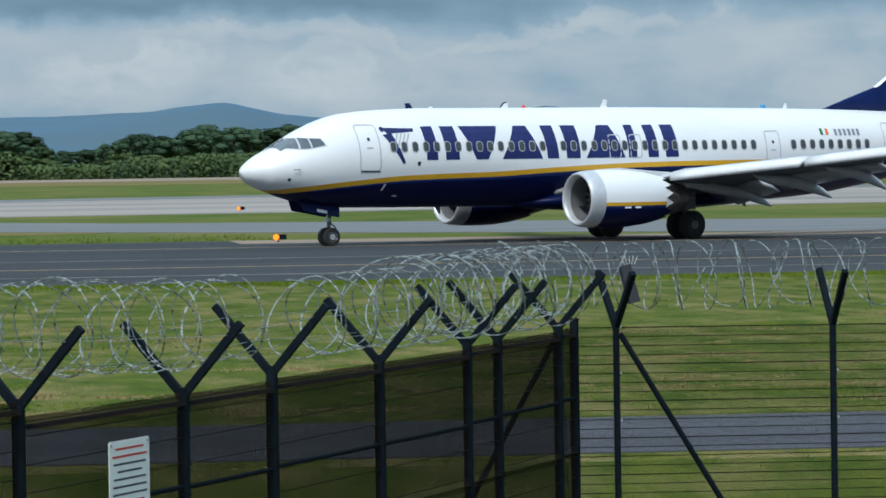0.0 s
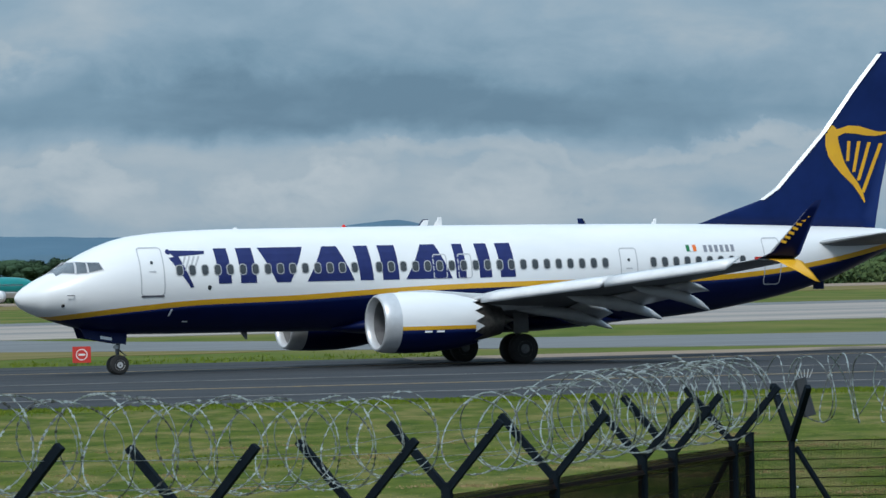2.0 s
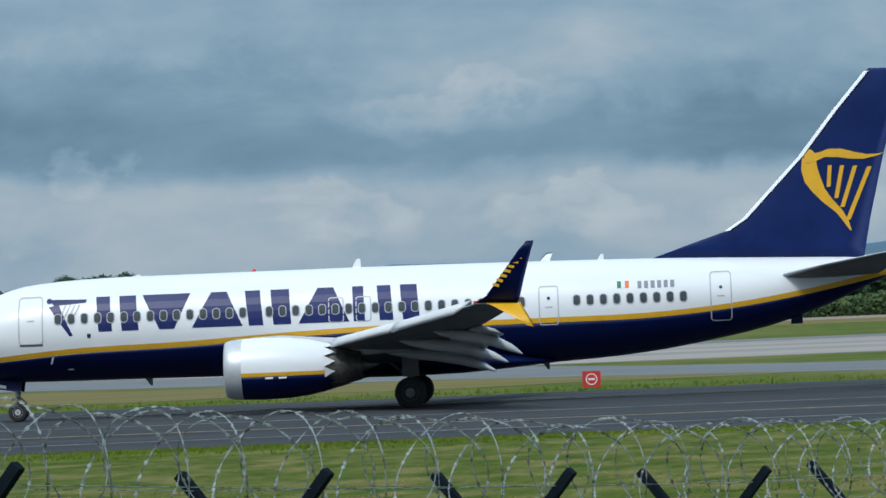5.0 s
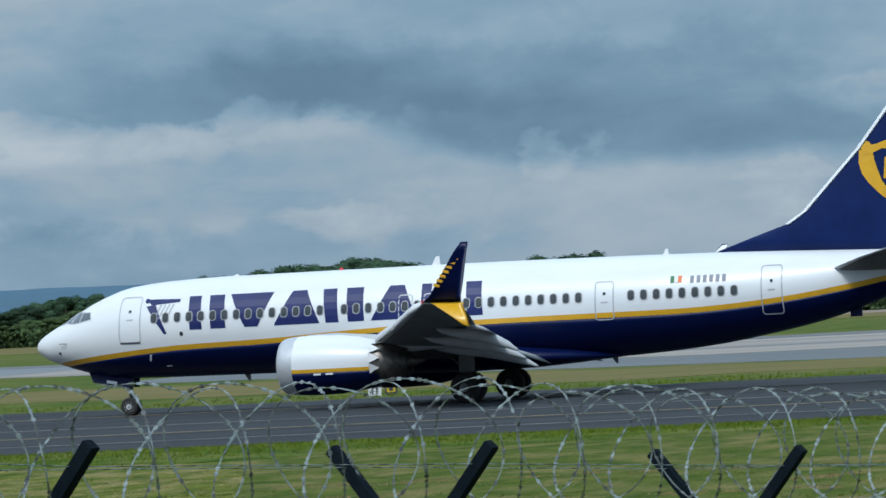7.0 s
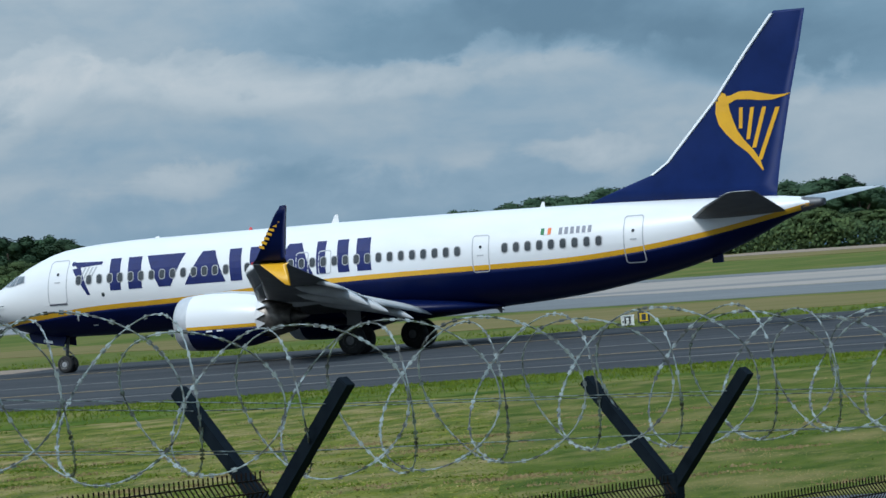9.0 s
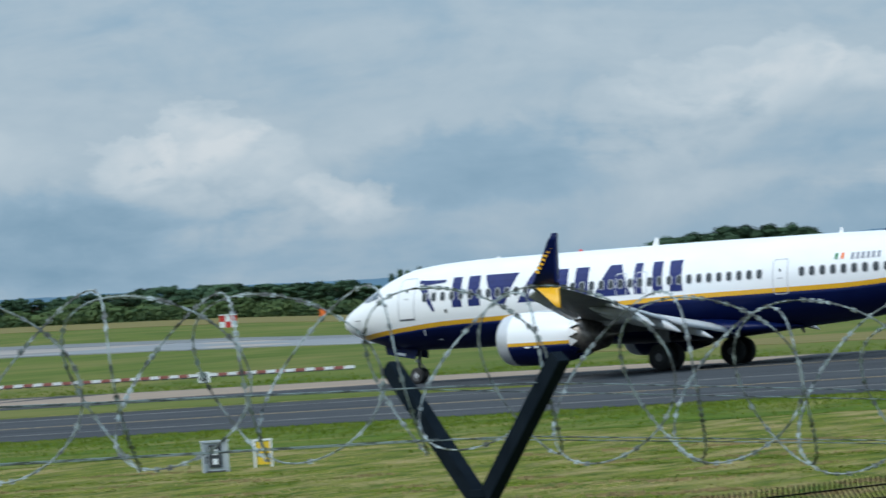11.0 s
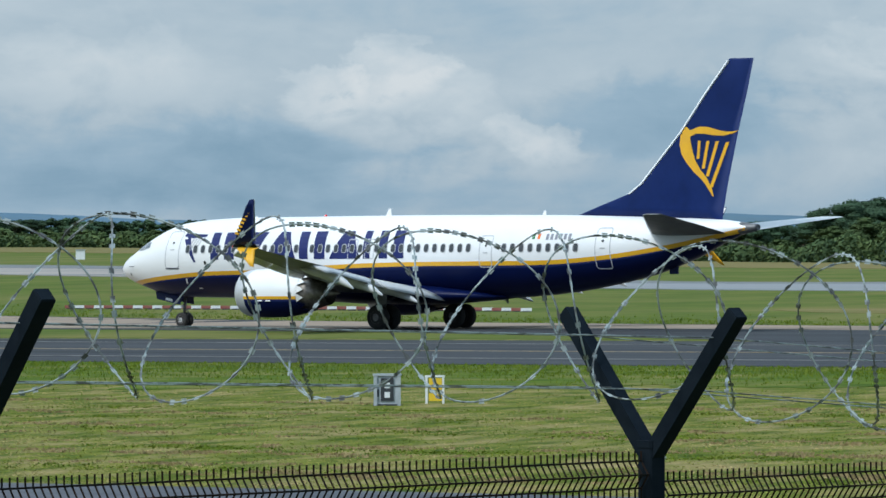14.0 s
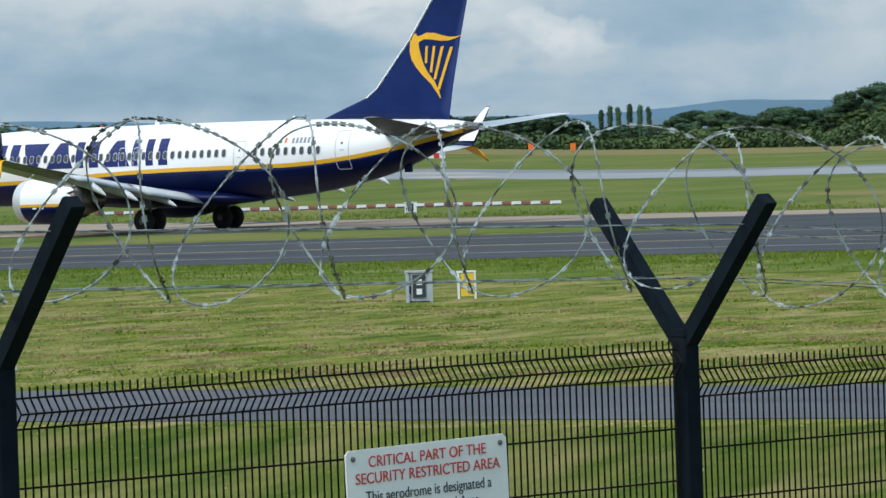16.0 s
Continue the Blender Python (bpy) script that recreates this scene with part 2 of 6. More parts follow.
ASPHALT = material("taxiway_asphalt", (0.040, 0.043, 0.048), 0.9, spec=0.12, second=(0.060, 0.063, 0.068), scale=0.6, stretch=(0.12, 1, 1), detail=8, third=(0.032, 0.034, 0.038), third_scale=0.25, bump=0.15, bump_scale=20)
ASPHALT_OLD = material("service_road_asphalt", (0.080, 0.083, 0.095), 0.9, spec=0.12, second=(0.103, 0.107, 0.119), scale=1.2, stretch=(0.3, 1, 1), detail=8, third=(0.070, 0.073, 0.082), third_scale=0.4, bump=0.15, bump_scale=30)
CONCRETE = material("pale_concrete", (0.31, 0.235, 0.175), 0.95, spec=0.05, second=(0.23, 0.19, 0.155), scale=0.5, stretch=(0.15, 1, 1), detail=7)
RUNWAY = material("runway_concrete", (0.37, 0.325, 0.285), 0.95, spec=0.05, second=(0.29, 0.265, 0.24), scale=0.12, stretch=(0.12, 1, 1), detail=7, third=(0.20, 0.195, 0.195), third_scale=0.05)
OLD_RUNWAY = material("worn_runway_asphalt", (0.20, 0.212, 0.225), 0.95, spec=0.05, second=(0.26, 0.265, 0.27), scale=0.15, stretch=(0.2, 1, 1), detail=7)
STRIP = material("grey_taxi_strip", (0.14, 0.148, 0.15), 0.9, spec=0.12, second=(0.19, 0.195, 0.20), scale=0.4, stretch=(0.15, 1, 1), detail=7)
PAINT_Y = material("centreline_paint", (0.28, 0.20, 0.09), 0.7, second=(0.12, 0.10, 0.08), scale=2.0)
PAINT_W = material("edge_paint", (0.20, 0.19, 0.18), 0.7, second=(0.08, 0.08, 0.08), scale=1.2, stretch=(0.4, 1, 1))
GRASS = material("mown_grass", (0.046, 0.076, 0.008), 0.95, second=(0.140, 0.150, 0.024), scale=1.5, stretch=(1.0, 0.36, 1), detail=10, third=(0.26, 0.205, 0.09), third_scale=0.9, bump=0.35, bump_scale=7, spec=0.05, soft=(0.38, 0.6))
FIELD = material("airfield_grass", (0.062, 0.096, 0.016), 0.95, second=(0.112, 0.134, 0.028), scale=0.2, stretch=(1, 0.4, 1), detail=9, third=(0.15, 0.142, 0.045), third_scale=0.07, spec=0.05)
LUSH = material("green_mown_grass", (0.042, 0.072, 0.008), 0.95, second=(0.100, 0.120, 0.019), scale=1.5, stretch=(1.0, 0.36, 1), detail=10, third=(0.18, 0.155, 0.055), third_scale=0.8, bump=0.35, bump_scale=7, spec=0.05)
VERGE = material("lush_grass", (0.038, 0.074, 0.007), 0.95, second=(0.095, 0.135, 0.016), scale=1.1, stretch=(0.6, 0.4, 1), detail=9, third=(0.17, 0.16, 0.05), third_scale=0.5, bump=0.4, bump_scale=6, spec=0.05)
TUFT = material("long_grass", (0.09, 0.14, 0.014), 0.95, second=(0.155, 0.19, 0.026), scale=0.8, detail=4, spec=0.05)
STRAW = material("dry_cuttings", (0.34, 0.25, 0.14), 0.95, second=(0.24, 0.19, 0.08), scale=2.0, spec=0.05)
ROUGH = material("rough_brown_grass", (0.19, 0.15, 0.065), 0.95, second=(0.14, 0.13, 0.045), scale=0.2, stretch=(0.3, 1, 1), detail=8, spec=0.05)
LEAF = material("tree_leaves", (0.036, 0.068, 0.040), 0.95, second=(0.064, 0.102, 0.052), scale=0.35, detail=4, third=(0.026, 0.050, 0.030), third_scale=0.12, spread=0.4, spec=0.1)
LEAF_LIGHT = material("bush_leaves", (0.052, 0.084, 0.034), 0.95, second=(0.092, 0.124, 0.044), scale=0.3, detail=4, third=(0.040, 0.068, 0.034), third_scale=0.1, spread=0.35, spec=0.1)
BARK = material("bark", (0.06, 0.045, 0.035), 0.9, second=(0.09, 0.07, 0.05), scale=3)
# the blue of the distance haze is put into the hills' own colour
HILL = material("hazy_moorland", (0.050, 0.116, 0.175), 1.0, second=(0.066, 0.136, 0.195), scale=0.006, detail=6, third=(0.065, 0.115, 0.145), third_scale=0.002)


def sward_material():
    """Standing grass: each blade its own shade between dark green, yellow-green and straw."""
    m = bpy.data.materials.new("sward")
    m.use_nodes = True
    n, l = m.node_tree.nodes, m.node_tree.links
    b = n["Principled BSDF"]
    b.inputs["Roughness"].default_value = 0.9
    b.inputs["Specular IOR Level"].default_value = 0.05
    g = n.new("ShaderNodeNewGeometry")
    co = n.new("ShaderNodeTexCoord")
    t = n.new("ShaderNodeTexNoise")
    t.inputs["Scale"].default_value, t.inputs["Detail"].default_value = 0.8, 6
    mp = n.new("ShaderNodeMapping")
    mp.inputs["Scale"].default_value = (1.05, 0.36, 1)
    l.new(co.outputs["Object"], mp.inputs[0])
    l.new(mp.outputs[0], t.inputs["Vector"])
    a = n.new("ShaderNodeMath")
    a.operation = "MULTIPLY_ADD"
    a.inputs[1].default_value = 0.24
    l.new(g.outputs["Random Per Island"], a.inputs[0])
    k = n.new("ShaderNodeMath")
    k.operation = "MULTIPLY_ADD"
    k.inputs[1].default_value = 2.2
    k.inputs[2].default_value = -0.68
    l.new(t.outputs["Fac"], k.inputs[0])
    l.new(k.outputs[0], a.inputs[2])
    r = n.new("ShaderNodeValToRGB")
    e = r.color_ramp.elements
    e[0].position, e[0].color = 0.26, (0.085, 0.125, 0.013, 1)
    e[1].position, e[1].color = 0.78, (0.46, 0.34, 0.17, 1)
    for pos, col in ((0.46, (0.19, 0.22, 0.032, 1)), (0.62, (0.30, 0.285, 0.075, 1))):
        x = r.color_ramp.elements.new(pos)
        x.color = col
    l.new(a.outputs[0], r.inputs[0])
    l.new(r.outputs[0], b.inputs["Base Color"])
    return m


SWARD = sward_material()


def net_material():
    m = bpy.data.materials.new("shade_netting")
    m.use_nodes = True
    n, l = m.node_tree.nodes, m.node_tree.links
    b = n["Principled BSDF"]
    b.inputs["Base Color"].default_value = (0.004, 0.005, 0.0045, 1)
    b.inputs["Roughness"].default_value = 0.9
    b.inputs["Specular IOR Level"].default_value = 0.0
    tr = n.new("ShaderNodeBsdfTransparent")
    mx = n.new("ShaderNodeMixShader")
    co = n.new("ShaderNodeTexCoord")
    t = n.new("ShaderNodeTexNoise")
    t.inputs["Scale"].default_value = 2.5
    t.inputs["Detail"].default_value = 4
    r = n.new("ShaderNodeMapRange")
    r.inputs["To Min"].default_value, r.inputs["To Max"].default_value = 0.50, 0.66
    l.new(co.outputs["Object"], t.inputs["Vector"])
    l.new(t.outputs["Fac"], r.inputs["Value"])
    l.new(r.outputs[0], mx.inputs[0])
    l.new(tr.outputs[0], mx.inputs[1])
    l.new(b.outputs[0], mx.inputs[2])
    l.new(mx.outputs[0], n["Material Output"].inputs[0])
    return m


NET = net_material()


# ---------------------------------------------------------------- building helpers
def mesh_of(name, verts, faces, mat, smooth=False):
    me = bpy.data.meshes.new(name)
    me.from_pydata([tuple(v) for v in verts], [], faces)
    me.validate()
    me.materials.append(mat)
    if smooth:
        me.polygons.foreach_set("use_smooth", [True] * len(me.polygons))
    me.update()
    return me


def part(name, geo, mat, parent=None, label="", smooth=False):
    """One mesh object from (verts, faces) or a ready mesh, under its thing."""
    me = geo if isinstance(geo, bpy.types.Mesh) else mesh_of(name, geo[0], geo[1], mat, smooth)
    ob = new(name, me)
    if parent is not None:
        ob.parent = parent
    if label:
        tagged(ob, label)
    return ob


def thing(name, label, category, group="", kind="", m=None):
    ob = new(name)
    tagged(ob, label, category, group, kind)
    if m is not None:
        ob.matrix_basis = m
    return ob


def join(*geos):
    v, f = [], []
    for gv, gf in geos:
        o = len(v)
        v += list(gv)
        f += [tuple(i + o for i in q) for q in gf]
    return v, f


def box(x0, y0, z0, x1, y1, z1, bevel=0.0):
    """Box with chamfered vertical edges."""
    b = min(bevel, (x1 - x0) * 0.45, (y1 - y0) * 0.45)
    if b <= 0:
        ring = [(x0, y0), (x1, y0), (x1, y1), (x0, y1)]
    else:
        ring = [(x0 + b, y0), (x1 - b, y0), (x1, y0 + b), (x1, y1 - b), (x1 - b, y1), (x0 + b, y1), (x0, y1 - b), (x0, y0 + b)]
    k = len(ring)
    v = [(x, y, z0) for x, y in ring] + [(x, y, z1) for x, y in ring]
    f = [tuple(range(k - 1, -1, -1)), tuple(range(k, 2 * k))] + [(i, (i + 1) % k, k + (i + 1) % k, k + i) for i in range(k)]
    return v, f


def tube(points, radius, sides=6, closed=False):
    """Tube along a polyline; radius may be a list."""
    P = [Vector(p) for p in points]
    k = len(P)
    v, f = [], []
    up = None
    for i, p in enumerate(P):
        d = (P[min(i + 1, k - 1)] - P[max(i - 1, 0)])
        d = d.normalized() if d.length > 1e-9 else Vector((0, 0, 1))
        if up is None:
            up = d.orthogonal().normalized()
        a = (up - d * up.dot(d))
        a = a.normalized() if a.length > 1e-6 else d.orthogonal().normalized()
        up = a
        b = d.cross(a)
        r = radius[i] if isinstance(radius, (list, tuple)) else radius
        for j in range(sides):
            w = 2 * math.pi * j / sides
            v.append(p + a * (r * math.cos(w)) + b * (r * math.sin(w)))
    for i in range(k - 1):
        for j in range(sides):
            f.append((i * sides + j, i * sides + (j + 1) % sides, (i + 1) * sides + (j + 1) % sides, (i + 1) * sides + j))
    if not closed:
        f.append(tuple(range(sides - 1, -1, -1)))
        f.append(tuple((k - 1) * sides + j for j in range(sides)))
    return v, f


def loft(rings, cap=True):
    k = len(rings[0])
    v = [p for r in rings for p in r]
    f = []
    for i in range(len(rings) - 1):
        for j in range(k):
            f.append((i * k + j, i * k + (j + 1) % k, (i + 1) * k + (j + 1) % k, (i + 1) * k + j))
    if cap:
        f.append(tuple(range(k - 1, -1, -1)))
        f.append(tuple((len(rings) - 1) * k + j for j in range(k)))
    return v, f


def lathe(profile, axis="Y", sides=24, centre=(0, 0, 0)):
    """Turned body; profile of (along, radius)."""
    rings = []
    for a, r in profile:
        ring = []
        for j in range(sides):
            w = 2 * math.pi * j / sides
            c, s = r * math.cos(w), r * math.sin(w)
            q = (c, a, s) if axis == "Y" else (a, c, s) if axis == "X" else (c, s, a)
            ring.append((q[0] + centre[0], q[1] + centre[1], q[2] + centre[2]))
        rings.append(ring)
    return loft(rings)


def interp(x, table):
    xs = [a for a, _ in table]
    return float(np.interp(x, xs, [b for _, b in table]))


def smooth_interp(x, table):
    """Monotone cubic through the table."""
    n = len(table)
    if x <= table[0][0]:
        return table[0][1]
    if x >= table[-1][0]:
        return table[-1][1]
    d = [(table[i + 1][1] - table[i][1]) / (table[i + 1][0] - table[i][0]) for i in range(n - 1)]
    m = [d[0]] + [0 if d[i - 1] * d[i] <= 0 else 2 * d[i - 1] * d[i] / (d[i - 1] + d[i]) for i in range(1, n - 1)] + [d[-1]]
    for i in range(n - 1):
        if x <= table[i + 1][0]:
            h = table[i + 1][0] - table[i][0]
            s = (x - table[i][0]) / h
            return ((1 + 2 * s) * (1 - s) ** 2 * table[i][1] + s * (1 - s) ** 2 * h * m[i]
                    + s * s * (3 - 2 * s) * table[i + 1][1] + s * s * (s - 1) * h * m[i + 1])


# ---------------------------------------------------------------- ground
EDGE_ELEV = [(-60, 0.55), (-32, 0.40), (-27, 0.29), (-25, 0.19), (-21, 0.10), (-11, 0.05), (-6, 0.0), (40, 0.0)]


def ground_z(x, y):
    """Height of the airfield: level to 200 m, then a gentle rise; a shallow dip under the fence."""
    if y < 40:
        return interp(y, [(-400, 1.2), (-6, 1.2), (4, 1.1), (8, 0.55), (12, 0.15), (18, -0.25), (25, -0.5), (34, -0.45), (39, 0.0)])
    if y <= 200:
        return 0.0
    yaw = math.degrees(math.atan2(x, y))
    far = EYE[2] + math.hypot(x, y) / max(y, 1) * 900 * math.tan(radians(smooth_interp(yaw, EDGE_ELEV)))
    return far * min((y - 200) / 700, 1.0)


def sheet(xs, rows_y, z_off=0.0):
    """Sheet on the ground; rows_y(x) gives the y of each line."""
    v, f = [], []
    k = None
    for x in xs:
        ys = rows_y(x)
        k = len(ys)
        v += [(x, y, ground_z(x, y) + z_off) for y in ys]
        if z_off:
            # the edges turn down into the soil
            v += [(x, ys[-1], ground_z(x, ys[-1]) - 0.02)]
            v.insert(len(v) - k - 1, (x, ys[0], ground_z(x, ys[0]) - 0.02))
            k += 2
    for i in range(len(xs) - 1):
        for j in range(k - 1):
            f.append((i * k + j, (i + 1) * k + j, (i + 1) * k + j + 1, i * k + j + 1))
    return v, f


def steps(a, b, n):
    return [a + (b - a) * i / n for i in range(n + 1)]


def structure(name, geo, mat, label):
    ob = part(name, geo, mat)
    return tagged(ob, label, name.replace("_", " "), kind="structure")


XS = steps(-2600, -800, 12)[:-1] + steps(-800, 400, 80)[:-1] + steps(400, 1600, 10)
GY = [-400, -60, -6, 0, 4, 6, 8, 10, 12, 15, 18, 21, 25, 30, 34, 36.5, 39, 42, 60, 110, 150] + steps(200, 900, 35) + [1000, 1300, 1800, 2500, 3200]
structure("ground", sheet(XS, lambda x: GY), GRASS, "mown airfield grass, green with straw-coloured patches")
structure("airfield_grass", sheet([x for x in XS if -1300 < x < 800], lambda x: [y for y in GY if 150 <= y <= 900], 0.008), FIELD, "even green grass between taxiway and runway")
LX = steps(-420, 220, 200)
structure("lush_meadow", sheet(steps(-23, 45, 136), lambda x: [max(46.3, -x / 0.23) + 2.5 * noise.noise((x * 0.5, 8, 0)) * (x < -10), max(46.3, -x / 0.23) * 0.5 + 52.0, 104.0], 0.006), LUSH, "greener mown grass with few dry patches")
structure("lush_bank", sheet(steps(-32, 45, 77), lambda x: [y for y in GY if 25 <= y <= 39], 0.008), LUSH, "green grass bank before the perimeter road")
structure("service_road", sheet(LX, lambda x: [40.2, 43.0, 46.0], 0.012), ASPHALT_OLD, "narrow grey asphalt perimeter road in grass")
structure("taxiway", sheet(LX, lambda x: [107.5 + max(0, -x) * 0.025, 120, 146.5], 0.02), ASPHALT, "dark asphalt taxiway with faded paint lines")


def branch_near(x):
    return 146.4 if x > -58 else 146.4 + (-58 - x) * 0.8 if x > -80 else 164.0 + (-80 - x) * 0.27


def branch_far(x):
    return 178 if x > -45 else 178 + (-45 - x) * 0.36


def ragged(x):
    """Uneven edge where grass creeps over the paving."""
    return 1.6 * noise.noise((x * 0.12, 0, 2)) + 1.1 * noise.noise((x * 0.41, 4, 2))


def runway_near(x):
    return interp(x, [(-800, 500), (-280, 392), (-216, 361), (-150, 335), (-104, 334), (-60, 300), (-30, 276), (50, 281), (400, 291)]) + ragged(x)


def runway_far(x):
    return interp(x, [(-800, 610), (-256, 428), (-170, 386), (-127, 408), (-40, 374), (50, 412), (400, 450)]) + ragged(x + 91)


structure("taxiway_branch", sheet(LX, lambda x: [branch_near(x), (branch_near(x) + 3 * branch_far(x)) / 4 if x > -75 else branch_near(x) + 4], 0.022), ASPHALT, "dark asphalt taxiway branch curving away")
structure("taxiway_shoulder", sheet(LX, lambda x: [(branch_near(x) + 3 * branch_far(x)) / 4 if x > -75 else branch_near(x) + 4, branch_far(x)], 0.024), ASPHALT, "dark asphalt taxiway shoulder")
structure("concrete_strip", sheet(steps(-420, -62, 60), lambda x: [branch_near(x) + (max(1.0, 12 - (-80 - x) * 0.35) if x < -80 else 12 + (x + 80) * 0.7), branch_far(x) - 1], 0.034), CONCRETE, "pale worn concrete strip of the taxiway branch")
structure("concrete_apron", sheet(steps(10, 220, 20), lambda x: [170.0, 178.5], 0.03), CONCRETE, "pale concrete edge strip beside the taxiway")
structure("taxi_link", sheet(steps(-70, 220, 30), lambda x: [max(178.2, 229 - (x + 12) * 1.05) if x > -12 else 229 + (-12 - x) * 0.6, max(200, 243 - (x - 2) * 0.6) if x > 2 else min(243 + (2 - x) * 2.6, runway_near(x) - 1)], 0.04), STRIP, "grey asphalt link strip between grass")


NEAR_XS = steps(-790, 500, 258)
structure("runway", sheet(NEAR_XS, lambda x: [runway_near(x) + (runway_far(x) - runway_near(x)) * i / 8 for i in range(9)], 0.06), RUNWAY, "pale grey concrete runway with darker tyre marks")
structure("runway_asphalt", sheet(steps(-208, -98, 40), lambda x: [runway_near(x) - 0.5, (runway_near(x) + runway_far(x)) / 2, runway_far(x) + 0.5], 0.08), OLD_RUNWAY, "worn blue-grey asphalt stretch of the runway")
structure("runway_shoulder", sheet(NEAR_XS, lambda x: [runway_far(x) - 8, runway_far(x) + 14], 0.09), STRIP, "dark asphalt runway shoulder")
def rough_edges(x):
    q = math.sin(math.pi * (x + 95) / 101) ** 0.6 if -95 < x < 6 else 0.0
    mid = 211 + max(0, -30 - x) * 0.4
    return [mid - q * (13 + 7 * noise.noise((x * 0.13, 0, 0))), mid, mid + q * (24 + 8 * noise.noise((x * 0.11, 5, 0)))]


def verge_edges(x):
    edge = 107.4 + max(0, -x) * 0.025
    w = interp(x, [(-120, 24), (-50, 22), (-22, 13), (-10, 7), (0, 3), (45, 2)])
    w *= 1 + 0.3 * noise.noise((x * 0.21, 0, 7)) + 0.12 * noise.noise((x * 0.9, 3, 7))
    return [edge - w, edge - w * 0.5, edge]


structure("verge", sheet(steps(-120, 45, 330), verge_edges, 0.012), VERGE, "lush darker green grass verge along the taxiway")
structure("rough_grass", sheet(steps(-95, 6, 100), rough_edges, 0.03), ROUGH, "rough brown uncut grass between taxiway and runway")
structure("far_field", sheet([x for x in XS if -1200 < x < 900], lambda x: steps(640, 900, 13), 0.06), ROUGH, "brown uncut field in front of the woods")
structure("far_road", sheet([x for x in XS if -150 < x < 400], lambda x: steps(760, 880, 6), 0.12), CONCRETE, "pale far apron road before the hedge")
for y, w, mat, lab in ((126.5, 0.5, PAINT_Y, "faded yellow centre line"), (139, 0.35, PAINT_W, "worn white line"), (116, 0.35, PAINT_W, "worn pale joint line"), (160.5, 0.5, PAINT_Y, "faded yellow guide line")):
    x0 = -420 if y < 150 else -60
    structure("painted_line", sheet(steps(x0, 220, 40), lambda x, y=y, w=w: [y, y + w], 0.034), mat, lab)


def blades(name, count, area, size, mat, label, seed, width=0.16, rise=1.0, lean=0.6):
    """Loose grass blades standing in the ground, one joined object."""
    r = random.Random(seed)
    v, f = [], []
    for _ in range(count):
        x, y = area(r)
        z = ground_z(x, y)
        for _b in range(3):
            a = r.uniform(0, math.tau)
            s = size * r.uniform(0.4, 1.3)
            px, py = x + r.gauss(0, size), y + r.gauss(0, size)
            w = s * width
            dx, dy = w * math.cos(a), w * math.sin(a)
            lx, ly = s * r.uniform(-lean, lean), s * r.uniform(-lean, lean)
            o = len(v)
            v += [(px - dx, py - dy, z - 0.01), (px + dx, py + dy, z - 0.01), (px + lx, py + ly, z + s * rise)]
            f.append((o, o + 1, o + 2))
    return tagged(part(name, (v, f), mat), label, "grass", kind="stuff")


def edge_spot(r):
    x = r.uniform(-120, 45)
    y = 107.3 + max(0, -x) * 0.025 - abs(r.gauss(0, 0.42)) * interp(x, [(-120, 24), (-50, 22), (-22, 13), (-10, 7), (0, 4), (45, 3)])
    return x, y + 1.5 * noise.noise((x * 0.3, 0, 0)) * (1 if y < 103 else 0)


def row_clumps(rows, count, seed):
    """Middles of the clumps that the mower left, along its rows."""
    r = random.Random(seed)
    out = []
    while len(out) < count:
        y = r.choice(rows)
        x = r.uniform(-0.62 * y - 4, 0.23 * y + 2)
        if noise.noise((x * 0.18, y, 4)) > -0.1:
            out.append((x, y + 0.5 * math.sin(x * 0.11 + y) + r.gauss(0, 0.35), r.uniform(0.15, 0.6)))
    return out


CLUMPS = row_clumps((49, 52, 54.5, 58, 61, 65, 70, 76), 620, 31)
GREEN_ROWS = row_clumps((50.5, 56, 63, 68, 73), 520, 32)


def cutting_spot(r):
    x, y, w = r.choice(CLUMPS)
    return x + r.gauss(0, w * 0.55), y + r.gauss(0, w * 0.5)


def green_spot(r):
    x, y, w = r.choice(GREEN_ROWS)
    return x + r.gauss(0, w), y + r.gauss(0, 0.3)


blades("long_grass", 34000, edge_spot, 0.075, TUFT, "longer green grass along the taxiway edge", 3, 0.3)
def beyond_spot(r):
    x = r.uniform(-190, 12)
    return x, branch_far(x) + 0.6 + abs(r.gauss(0, 8))


blades("long_grass", 5000, beyond_spot, 0.12, TUFT, "longer grass beyond the taxiway", 4, 0.3)
blades("long_grass", 16000, green_spot, 0.035, TUFT, "dark green rows of uncut grass between mown strips", 8, 0.6, 0.6, 1.2)
blades("grass_cuttings", 16000, cutting_spot, 0.03, STRAW, "dry cut grass lying in rows", 5, 0.9)


def meadow_spot(r):
    y = 46.4 + 42 * r.random() ** 1.3
    return r.uniform(-0.62 * y - 4, 0.23 * y + 2), y


blades("sward", 90000, meadow_spot, 0.026, SWARD, "short uneven green and straw-coloured grass", 6, 0.8, 0.45, 1.6)
blades("sward", 14000, lambda r: (r.uniform(-26, 11), r.uniform(31, 40)), 0.032, SWARD, "short green verge grass beside the perimeter road", 7, 0.6, 0.4, 1.6)

